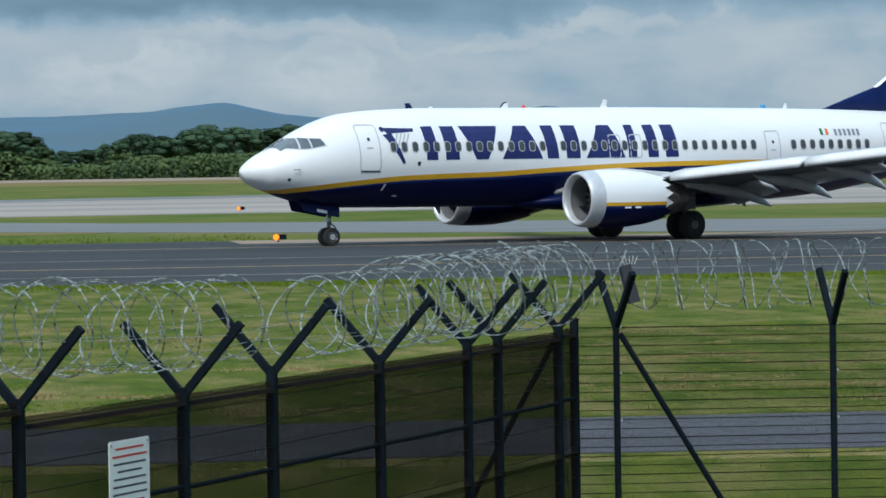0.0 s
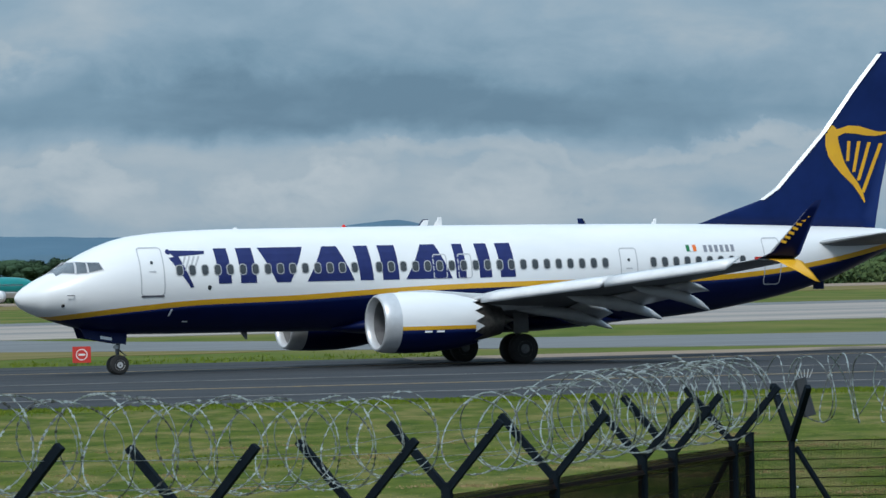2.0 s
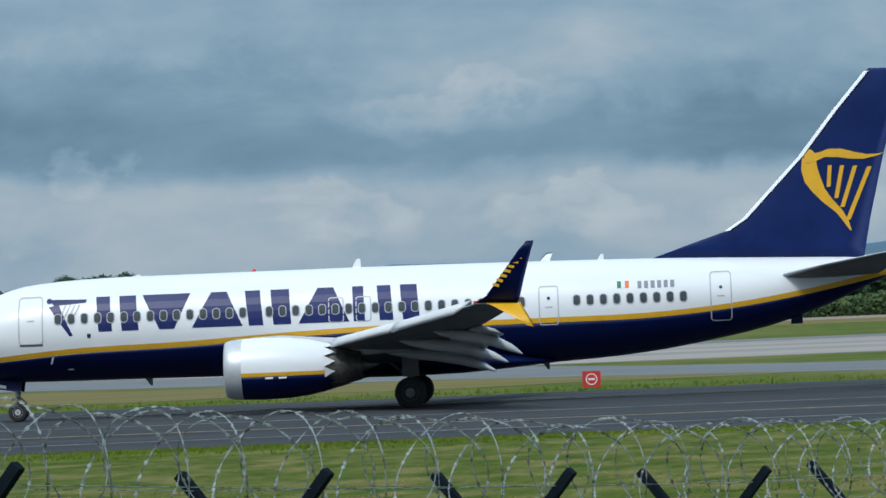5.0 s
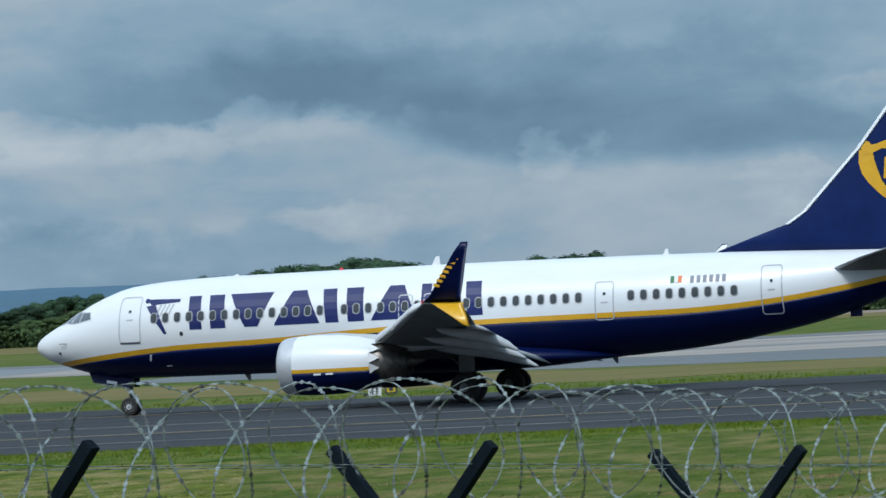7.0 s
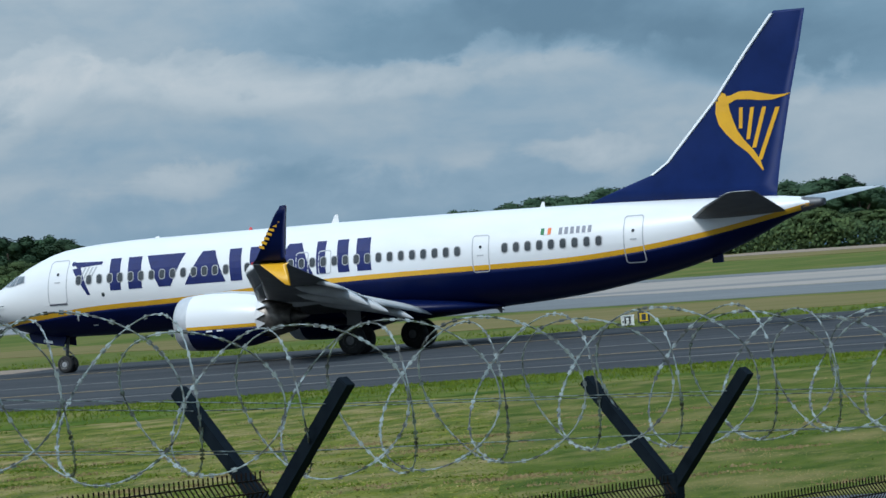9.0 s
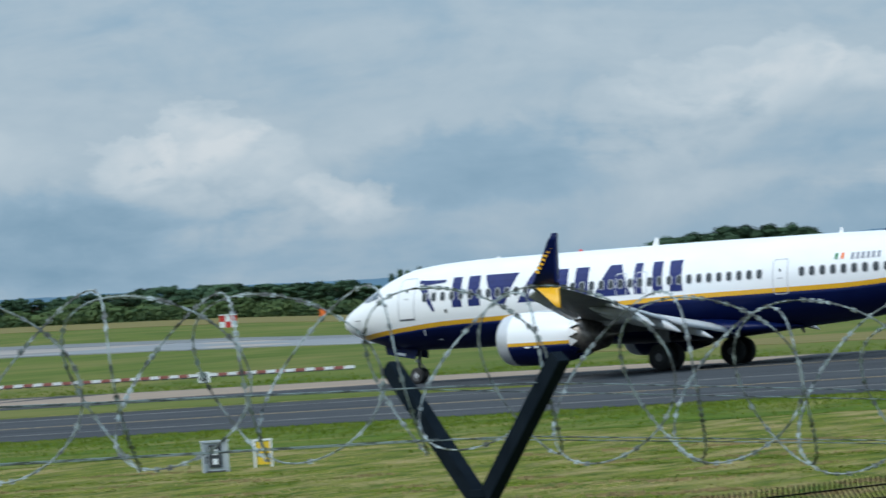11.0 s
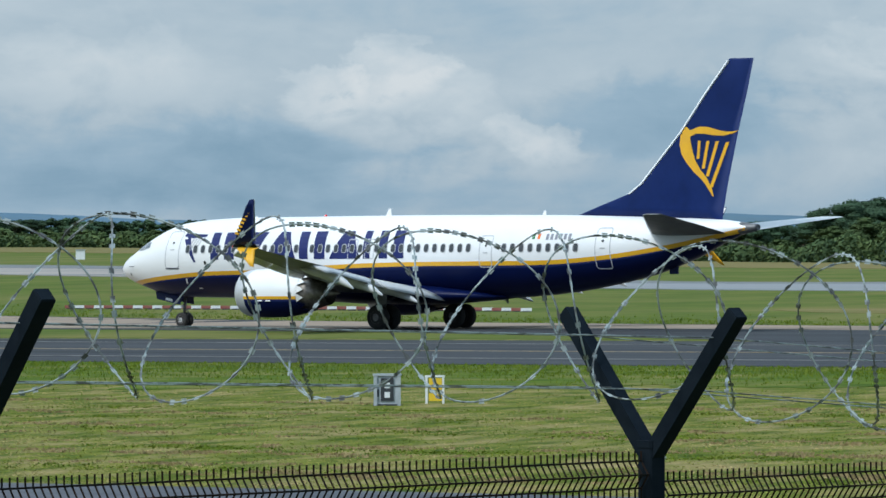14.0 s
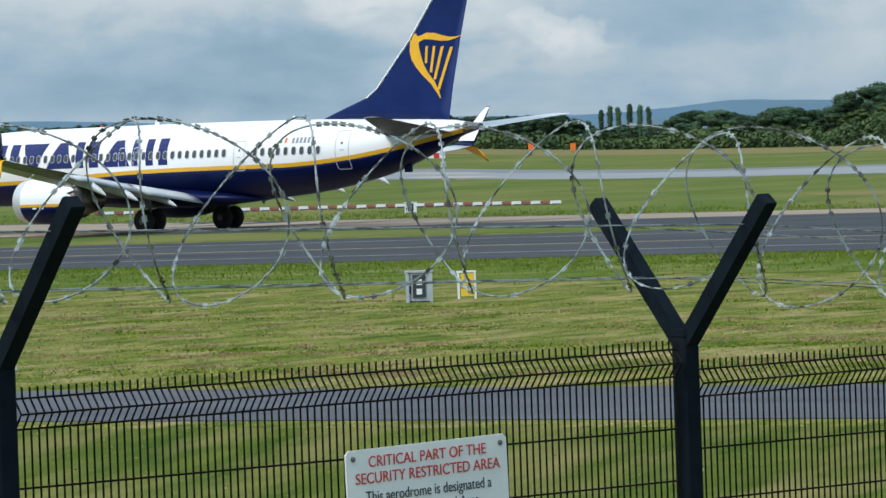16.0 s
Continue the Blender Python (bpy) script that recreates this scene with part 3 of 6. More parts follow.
# ---------------------------------------------------------------- hills
HILLS = [(-60, 0.7), (-45, 0.75), (-36, 0.76), (-33, 0.84), (-30, 0.72), (-27, 0.7), (-24.7, 0.66), (-23.6, 0.72), (-22.7, 0.79), (-21.3, 0.74), (-19, 0.8), (-17.7, 0.86),
         (-15.6, 0.88), (-12, 0.8), (-9, 0.62), (-5.8, 0.52), (-4.6, 0.9), (-3.9, 0.98), (-2, 0.93), (0, 0.88), (2.0, 0.93), (2.7, 1.01), (3.15, 1.05), (3.6, 0.96), (4.1, 0.86), (5.5, 0.78),
         (6.6, 0.8), (7.2, 0.86), (7.7, 0.94), (8.1, 0.86), (9.5, 0.7), (14, 0.8), (30, 0.7)]


def hills():
    v, f = [], []
    yaws = steps(-60, 30, 540)
    for a in yaws:
        e = smooth_interp(a, HILLS) + 0.012 * noise.noise((a * 2.1, 0, 0)) + 0.006 * noise.noise((a * 9, 3, 0))
        for d, k in ((3200, 0.0), (3600, 0.35), (4000, 0.72), (4400, 1.0), (4700, 0.8)):
            z = EYE[2] + d * math.tan(radians(e)) * k - (6 if k == 0 else 0) + (5 * noise.noise((a * 3, d * 0.01, 1)) if 0 < k < 1 else 0)
            v.append((d * math.sin(radians(a)), d * math.cos(radians(a)), z))
    for i in range(len(yaws) - 1):
        for j in range(4):
            f.append((i * 5 + j, (i + 1) * 5 + j, (i + 1) * 5 + j + 1, i * 5 + j + 1))
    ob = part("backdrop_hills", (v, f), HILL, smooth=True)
    tagged(ob, "distant moorland hills, coloured blue-grey for haze", "hill", kind="structure")


hills()


# ---------------------------------------------------------------- trees
def tree_meshes(kind, seed, leaves):
    """Trunk with limbs, and a crown of many small leaf clumps, about 1 unit high."""
    r = random.Random(seed)
    limbs = [tube([(0, 0, -0.03), (0.01, 0, 0.2), (0.0, 0.01, 0.45), (0.01, 0, 0.75)], [0.03, 0.024, 0.016, 0.006], 6)]
    lobes = []
    if kind == "poplar":
        for i in range(16):
            h = 0.14 + 0.8 * i / 15
            w = 0.105 * math.sin(math.pi * min(0.97, (0.12 + 0.88 * (1 - h)) ** 0.6))
            lobes.append((r.gauss(0, 0.012), r.gauss(0, 0.012), h, w + 0.02, 0.08))
    else:
        count = r.randint(30, 38)
        for i in range(count):
            a, q = r.uniform(0, math.tau), 0.38 * math.sqrt(r.random())
            dome = math.sqrt(max(0.0, 1 - (q / 0.42) ** 2))
            h = 0.26 + (0.62 * dome + 0.02) * (r.uniform(0.15, 0.8) if i % 3 == 0 else r.uniform(0.82, 1.02))
            lobes.append((q * math.cos(a), q * math.sin(a), h, r.uniform(0.075, 0.13), r.uniform(0.065, 0.10)))
            if i < 10:
                limbs.append(tube([(0, 0, h * 0.45), (q * 0.5 * math.cos(a), q * 0.5 * math.sin(a), h * 0.75), (q * math.cos(a), q * math.sin(a), h)], [0.014, 0.009, 0.004], 5))
    v, f = [], []
    for lx, ly, lz, rad, rz in lobes:
        # leafy core of the bough
        o = len(v)
        nu, nv = 9, 6
        for j in range(nv + 1):
            for i in range(nu):
                th, ph = math.pi * j / nv, math.tau * i / nu
                k = 0.80 + 0.22 * noise.noise((lx * 40 + i * 1.7, lz * 40 + j * 1.9, seed))
                v.append(Vector((lx + rad * k * math.sin(th) * math.cos(ph), ly + rad * k * math.sin(th) * math.sin(ph), lz + rz * k * math.cos(th))))
        for j in range(nv):
            for i in range(nu):
                f.append((o + j * nu + i, o + j * nu + (i + 1) % nu, o + (j + 1) * nu + (i + 1) % nu, o + (j + 1) * nu + i))
        for _ in range(240 if kind != "poplar" else 140):
            d = Vector((r.gauss(0, 1), r.gauss(0, 1), r.gauss(0, 1))).normalized() * r.uniform(0.78, 1.14)
            c = Vector((lx + d.x * rad, ly + d.y * rad, lz + d.z * rz))
            s = r.uniform(0.006, 0.014)
            t1 = Vector((r.gauss(0, 1), r.gauss(0, 1), r.gauss(0, 0.6))).normalized()
            t2 = t1.orthogonal().normalized()
            o = len(v)
            v += [c + t1 * s, c + t2 * s * 0.8, c - t1 * s * 0.9, c - t2 * s]
            f.append((o, o + 1, o + 2, o + 3))
    top = max(p[2] for p in v)
    v = [(p[0], p[1], p[2] / top) for p in v]
    tv, tf = join(*limbs)
    return mesh_of("trunk", tv, tf, BARK), mesh_of("crown", v, f, leaves)


KINDS = [tree_meshes("broad", 11 + i, LEAF) for i in range(7)]
BUSHES = [tree_meshes("broad", 61 + i, LEAF_LIGHT) for i in range(5)]
POPLARS = [tree_meshes("poplar", 40 + i, LEAF) for i in range(2)]


def tree(meshes, yaw, dist, top_elev, width, label, group, r, base=None):
    x, y = dist * math.sin(radians(yaw)), dist * math.cos(radians(yaw))
    z = ground_z(x, y)
    h = (EYE[2] + dist * math.tan(radians(top_elev)) - z)
    ob = thing("tree", label, "tree", group)
    ob.matrix_basis = Matrix.Translation((x, y, z - 0.1)) @ Matrix.Rotation(r.uniform(0, 6.28), 4, "Z")
    ob.scale = (h * width, h * width, h)
    part("trunk", meshes[0], BARK, ob)
    part("crown", meshes[1], None, ob)
    return ob


TREE_TOP = [(-60, 0.75), (-34.8, 0.72), (-32.3, 0.76), (-30, 0.72), (-27.8, 0.76), (-26.6, 0.72), (-25.7, 0.67), (-25.1, 0.66), (-24.8, 0.5), (-23.8, 0.5), (-23.3, 0.70), (-22.5, 0.6), (-22, 0.67), (-21.3, 0.66),
            (-20.8, 0.98), (-20.3, 1.03), (-19.5, 1.04), (-19, 1.0), (-18.4, 0.8), (-16.5, 0.6), (-16, 0.61), (-15.1, 0.78), (-14.5, 0.77), (-13.5, 0.89), (-12.2, 1.0), (-11.7, 1.05), (-11, 1.11), (-10.3, 0.99), (-9.3, 0.8), (-8.1, 1.01),
            (-7.7, 0.93), (-7, 0.6), (-6, 0.25), (-5.2, 0.3), (-4, 0.5), (-2.5, 0.6), (-1.1, 0.64), (0, 0.68), (0.28, 0.69), (0.6, 0.5), (0.74, 0.4), (1.45, 0.46), (1.7, 0.55), (2.0, 0.67), (2.4, 0.6), (2.76, 0.74), (3.2, 0.73), (3.83, 0.67), (4.2, 0.8),
            (5, 0.7), (6.2, 0.55), (6.9, 0.48), (7.7, 0.64), (8.5, 0.6), (11, 0.6), (14, 0.65), (30, 0.65)]


def woods():
    r = random.Random(8)
    a = -37.5
    while a < 12.6:
        top = interp(a, TREE_TOP) * r.uniform(0.95, 1.05)
        ground_e = interp(a, EDGE_ELEV)
        if top > ground_e + 0.12:
            tree(r.choice(KINDS), a, r.uniform(960, 1040), top, r.uniform(1.3, 1.8), "tall dark green broadleaf tree in far woods", "trees of the far woods", r)
        a += r.uniform(0.17, 0.3)
    a = -37.5
    while a < 12.6:
        e = interp(a, EDGE_ELEV)
        t = interp(a, TREE_TOP)
        top = e + max(0.1, (t - e) * r.uniform(0.45, 0.72))
        tree(r.choice(BUSHES), a, r.uniform(905, 945), top, r.uniform(1.6, 2.4), "bushy olive green tree at the edge of the field", "trees of the field edge", r)
        a += r.uniform(0.28, 0.44)
    for a, e in ((-24.62, 0.72), (-24.5, 0.77), (-24.38, 0.75), (-24.22, 0.79), (-24.08, 0.77), (-23.95, 0.74)):
        tree(r.choice(POPLARS), a, 955, e + 0.02, r.uniform(0.5, 0.62), "slender dark poplar in a row above the woods", "row of poplars", r)


woods()


def hedge():
    """Dense undergrowth that closes the foot of the woods."""
    r = random.Random(21)
    v, f = [], []
    for _ in range(130000):
        a = r.uniform(-38, 14)
        d = r.uniform(900, 925)
        x, y = d * math.sin(radians(a)), d * math.cos(radians(a))
        h = (interp(a, TREE_TOP) - interp(a, EDGE_ELEV)) * 0.58 * 16
        z = ground_z(x, y) + r.uniform(-0.2, max(1.5, h)) * (0.75 + 0.3 * noise.noise((a * 3, 0, 0)))
        s = r.uniform(0.25, 0.55)
        t1 = Vector((r.gauss(0, 1), r.gauss(0, 1), r.gauss(0, 0.7))).normalized()
        t2 = t1.orthogonal().normalized()
        c = Vector((x, y, z))
        o = len(v)
        v += [c + t1 * s, c + t2 * s, c - t1 * s, c - t2 * s]
        f.append((o, o + 1, o + 2, o + 3))
    tagged(part("hedge", (v, f), LEAF_LIGHT), "dense olive green hedge at the foot of the woods", "hedge", kind="stuff")


hedge()


# ---------------------------------------------------------------- airliner
REF = 19.6   # station of the main gear, metres aft of the nose
TOP = [(0, 2.98), (0.12, 3.18), (0.4, 3.4), (0.9, 3.69), (1.4, 3.92), (2.1, 4.32), (2.7, 4.63), (3.26, 4.87), (4.44, 5.22), (6.3, 5.39), (8.7, 5.45), (17, 5.45), (24, 5.40), (28.7, 5.33), (34, 5.16), (36.9, 5.04), (38.1, 4.9), (38.7, 4.74)]
BOT = [(0, 2.92), (0.12, 2.7), (0.4, 2.5), (0.9, 2.27), (1.6, 2.03), (3.2, 1.62), (4.4, 1.52), (9, 1.47), (14, 1.43), (24.4, 1.47), (26.3, 1.55), (28.6, 1.74), (30.9, 2.08), (33.2, 2.54), (35.5, 3.28), (37.9, 4.3), (38.7, 4.52)]
WID = [(0, 0.03), (0.12, 0.3), (0.4, 0.62), (0.9, 0.98), (1.6, 1.32), (2.1, 1.48), (3.26, 1.73), (4.44, 1.84), (6, 1.88), (26, 1.88), (28.6, 1.80), (30.9, 1.62), (33.2, 1.32), (35.5, 0.92), (37.9, 0.42), (38.7, 0.2)]
STRIPE = [(0.5, 2.06), (0.95, 2.12), (1.5, 2.2), (4.74, 2.53), (7, 2.68), (10.65, 2.76), (14, 2.92), (18, 3.06), (21, 3.1), (27.5, 3.12), (28.6, 3.15), (31.3, 3.34), (34.5, 3.78), (36.5, 4.16), (37.9, 4.46), (38.7, 4.62)]


def section(x):
    t, b, w = smooth_interp(x, TOP), smooth_interp(x, BOT), smooth_interp(x, WID)
    return (t + b) / 2, (t - b) / 2, w


def skin(x, z, off=0.0):
    """Point of the port skin at station x and height z, in the airliner's space."""
    zc, hz, w = section(x)
    s = max(-0.999, min(0.999, (z - zc) / hz))
    y = w * math.sqrt(1 - s * s)
    nrm = Vector((0, y / (w * w), (z - zc) / (hz * hz)))
    nrm.normalize()
    return Vector((REF - x, y, z)) + nrm * off


def hull_part(x_list, lo, hi, count):
    """Closed-round or open band of the hull between two height curves."""
    v, f = [], []
    k = None
    for x in x_list:
        zc, hz, w = section(x)
        a0 = math.asin(max(-1, min(1, (lo(x) - zc) / hz))) if lo else -math.pi / 2
        a1 = math.asin(max(-1, min(1, (hi(x) - zc) / hz))) if hi else math.pi / 2
        half = [a0 + (a1 - a0) * i / count for i in range(count + 1)]
        pts = [(w * math.cos(a), zc + hz * math.sin(a)) for a in half]
        ring = [(REF - x, y, z) for y, z in pts] + [(REF - x, -y, z) for y, z in reversed(pts)]
        k = len(ring)
        v += ring
    for i in range(len(x_list) - 1):
        for j in range(k - 1):
            if lo and hi and j == count:
                continue
            f.append((i * k + j, i * k + j + 1, (i + 1) * k + j + 1, (i + 1) * k + j))
    return v, f


def patch(quad, nu=4, nv=4, off=0.012):
    """Thin plate on the hull over a four-cornered outline of (station, height), lower left first."""
    (a, b, c, d) = [Vector((q[0], q[1], 0)) for q in quad]
    v, f = [], []
    for i in range(nu + 1):
        for j in range(nv + 1):
            s, t = i / nu, j / nv
            p = (a * (1 - s) + b * s) * (1 - t) + (d * (1 - s) + c * s) * t
            v.append(skin(p.x, p.y, off))
    for i in range(nu):
        for j in range(nv):
            o = i * (nv + 1) + j
            f.append((o, o + nv + 1, o + nv + 2, o + 1))
    return v, f


def rounded(x0, z0, x1, z1, r, n=4):
    pts = []
    for cx, cz, s in ((x1 - r, z1 - r, 0), (x0 + r, z1 - r, 1), (x0 + r, z0 + r, 2), (x1 - r, z0 + r, 3)):
        for i in range(n + 1):
            a = math.pi / 2 * (s + i / n)
            pts.append((cx + r * math.cos(a), cz + r * math.sin(a)))
    return pts


def seam(x0, z0, x1, z1, r, w):
    """Rounded outline of a door in the hull."""
    out, inn = rounded(x0, z0, x1, z1, r, 5), rounded(x0 + w, z0 + w, x1 - w, z1 - w, max(r - w, 0.01), 5)
    # extra points along the sides to hug the skin
    v, f = [], []
    k = len(out)
    po, pi_ = [], []
    for i in range(k):
        m = 5 if math.hypot(out[i][0] - out[(i + 1) % k][0], out[i][1] - out[(i + 1) % k][1]) > 0.3 else 1
        for j in range(m):
            s = j / m
            po.append(tuple(out[i][q] * (1 - s) + out[(i + 1) % k][q] * s for q in (0, 1)))
            pi_.append(tuple(inn[i][q] * (1 - s) + inn[(i + 1) % k][q] * s for q in (0, 1)))
    k = len(po)
    v = [skin(x, z, 0.010) for x, z in po] + [skin(x, z, 0.010) for x, z in pi_]
    f = [(i, (i + 1) % k, k + (i + 1) % k, k + i) for i in range(k)]
    return v, f


def fan(pts, off):
    c = (sum(p[0] for p in pts) / len(pts), sum(p[1] for p in pts) / len(pts))
    v = [skin(*c, off)] + [skin(x, z, off) for x, z in pts]
    return v, [(0, i + 1, (i + 1) % len(pts) + 1) for i in range(len(pts))]


def mirror(geo):
    return [(p[0], -p[1], p[2]) for p in geo[0]], [tuple(reversed(q)) for q in geo[1]]


def foil_loft(stations, count=11):
    """Lifting surface: stations of (leading edge xyz, trailing edge xyz, thickness, normal)."""
    rings = []
    for le, te, th, nrm in stations:
        le, te, nrm = Vector(le), Vector(te), Vector(nrm).normalized()
        up, dn = [], []
        for i in range(count):
            s = (i / (count - 1)) ** 1.6
            h = th * (1.9 * math.sqrt(max(s, 0)) * (1 - s) + 0.02 * (1 - s))
            p = le.lerp(te, s)
            up.append(p + nrm * h * 0.6)
            dn.append(p - nrm * h * 0.45)
        rings.append(up + dn[::-1])
    return loft(rings)


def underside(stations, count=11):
    """Lower skin of a lifting surface, a few millimetres below its loft, to carry painted shade."""
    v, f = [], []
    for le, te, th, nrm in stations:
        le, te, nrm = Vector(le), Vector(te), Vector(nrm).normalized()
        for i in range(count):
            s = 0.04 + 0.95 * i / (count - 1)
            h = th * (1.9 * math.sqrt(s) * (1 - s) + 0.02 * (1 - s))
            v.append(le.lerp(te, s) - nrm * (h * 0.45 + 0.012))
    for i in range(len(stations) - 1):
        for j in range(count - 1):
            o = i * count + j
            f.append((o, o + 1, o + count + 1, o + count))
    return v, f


def P(x, y, z):
    return (REF - x, y, z)


def wheel(parent, x, y, z, r, w, name="wheel"):
    prof = [(-w / 2, r * 0.5), (-w / 2, r * 0.84), (-w * 0.42, r * 0.94), (-w * 0.25, r), (w * 0.25, r), (w * 0.42, r * 0.94), (w / 2, r * 0.84), (w / 2, r * 0.5)]
    ob = part(name, lathe(prof, "Y", 28), TYRE, parent, "black rubber tyre", smooth=True)
    ob.location = P(x, y, z)
    hub = lathe([(-w * 0.5 - 0.004, 0.02), (-w * 0.5 - 0.004, r * 0.3), (-w * 0.38, r * 0.42), (-w * 0.5 - 0.006, r * 0.53), (w * 0.5 + 0.006, r * 0.53), (w * 0.38, r * 0.42), (w * 0.5 + 0.004, r * 0.3), (w * 0.5 + 0.004, 0.02)], "Y", 20)
    holes = []
    if r > 0.5:
        part("rim", hub, STEEL, ob, "dark grey wheel rim")
    else:
        part("rim", hub, RIM, ob, "pale metal wheel rim")
    for i in range(6):
        a = i * math.pi / 3
        c = (r * 0.36 * math.cos(a), 0, r * 0.36 * math.sin(a))
        holes.append(lathe([(-w * 0.47, 0.0), (-w * 0.47, r * 0.06), (w * 0.47, r * 0.06), (w * 0.47, 0.0)], "Y", 8, c))
    part("rim_holes", join(*holes), BLACK, ob)
    return ob


def engine(plane, side):
    cy, cz = 4.83 * side, 1.74
    outer = [(12.64, 1.0), (12.7, 1.06), (12.9, 1.11), (13.3, 1.145), (14.1, 1.165), (15.0, 1.14), (15.8, 1.05), (16.4, 0.93)]
    nac = part("engine", engine_band(outer[3:], cy, cz, 1.60, 9), WHITE, plane, "white upper engine cowling", smooth=True)
    for face in (1, -1):
        stripe = [[P(x, cy + face * math.sqrt(r * r - (z - cz) ** 2), z) for z in (1.46, 1.495, 1.53, 1.565, 1.60)] for x, r in outer[3:]]
        part("cowl_stripe", ([p for row in stripe for p in row], [(5 * i + k, 5 * i + k + 1, 5 * i + k + 6, 5 * i + k + 5) for i in range(len(stripe) - 1) for k in range(4)]), YELLOW, nac, "yellow stripe", smooth=True)
    part("lower_cowl", engine_band(outer[3:], cy, cz, None, 9, 1.46), NAVY, nac, "navy lower cowling", smooth=True)
    lip = [(13.3, 1.146), (12.9, 1.112), (12.7, 1.06), (12.63, 1.0), (12.68, 0.94), (12.8, 0.90), (12.95, 0.885)]
    part("intake_lip", ring_body(lip, cy, cz), METAL, nac, "pale metal intake lip", smooth=True)
    part("intake_duct", ring_body([(12.95, 0.884), (13.3, 0.89), (13.75, 0.9)], cy, cz), DUCT, nac, smooth=True)
    part("fan", ring_body([(13.7, 0.91), (13.72, 0.3), (13.3, 0.1), (13.15, 0.01)], cy, cz), BLACK, nac, "dark fan and spinner", smooth=True)
    blades = []
    for i in range(18):
        a = i * math.tau / 18
        u, t = Vector((0, math.cos(a), math.sin(a))), Vector((0, -math.sin(a), math.cos(a)))
        c = Vector(P(13.62, cy, cz))
        q = [c + u * 0.2 + Vector((0.0, 0, 0)), c + u * 0.88, c + u * 0.88 + t * 0.2 - Vector((0.12, 0, 0)), c + u * 0.2 + t * 0.05 - Vector((0.08, 0, 0))]
        blades.append((q, [(0, 1, 2, 3)]))
    part("fan_blades", join(*blades), DUCT, nac)
    # saw-tooth trailing edge
    teeth = []
    for i in range(14):
        a0, a1 = math.tau * i / 14, math.tau * (i + 1) / 14
        def at(x, r, a):
            return P(x, cy + r * math.cos(a), cz + r * math.sin(a))
        am = (a0 + a1) / 2
        teeth.append(([at(16.39, 0.932, a0), at(16.39, 0.932, a1), at(16.8, 0.85, am), at(16.39, 0.88, a0), at(16.39, 0.88, a1)], [(0, 1, 2), (3, 2, 4), (0, 2, 3), (1, 4, 2)]))
    part("chevrons", join(*[t for t in teeth if t[0][2][2] > 1.5]), WHITE, nac)
    part("lower_chevrons", join(*[t for t in teeth if t[0][2][2] <= 1.5]), NAVY, nac)
    part("exhaust", ring_body([(16.15, 0.86), (16.45, 0.8), (17.0, 0.72), (17.75, 0.55), (17.77, 0.46), (17.4, 0.38), (17.9, 0.22), (18.4, 0.03)], cy, cz), HOT, nac, "dark metal exhaust", smooth=True)
    py = []
    for x, hw, z0, z1 in ((13.6, 0.05, 2.8, 2.92), (14.8, 0.16, 2.7, 2.96), (16.4, 0.22, 2.45, 2.82), (17.9, 0.2, 2.1, 2.72), (19.6, 0.06, 2.2, 2.5)):
        py.append([P(x, cy - hw, z0), P(x, cy + hw, z0), P(x, cy + hw, z1 - 0.06), P(x, cy, z1), P(x, cy - hw, z1 - 0.06)])
    part("pylon", loft(py), GREY, nac, "grey engine pylon", smooth=True)
    part("cowl_mark", ([P(14.2 + 0.1 * i, cy + side * 1.128, 1.36 + h) for i in range(9) for h in (0, 0.07)], [(2 * i, 2 * i + 1, 2 * i + 3, 2 * i + 2) for i in (0, 1, 2, 5, 6, 7)]), SIGN_W, nac)
    return nac


def ring_body(profile, cy, cz, sides=40):
    rings = [[P(x, cy + r * math.cos(math.tau * j / sides), cz + r * math.sin(math.tau * j / sides)) for j in range(sides)] for x, r in profile]
    return loft(rings, cap=False)


def engine_band(profile, cy, cz, lo, count, hi=None):
    """Band of the round cowling above height lo and below hi."""
    v, f = [], []
    k = 0
    for x, r in profile:
        rz = r * 1.0
        s0 = -math.pi / 2 if lo is None else math.asin(max(-1, min(1, (lo - cz) / rz)))
        s1 = math.pi / 2 if hi is None else math.asin(max(-1, min(1, (hi - cz) / rz)))
        half = [s0 + (s1 - s0) * i / count for i in range(count + 1)]
        ring = [P(x, cy + r * math.cos(a), cz + rz * math.sin(a)) for a in half] + [P(x, cy - r * math.cos(a), cz + rz * math.sin(a)) for a in reversed(half)]
        k = len(ring)
        v += ring
    for i in range(len(profile) - 1):
        for j in range(k - 1):
            if lo is not None and hi is not None and j == count:
                continue
            f.append((i * k + j, i * k + j + 1, (i + 1) * k + j + 1, (i + 1) * k + j))
    return v, f


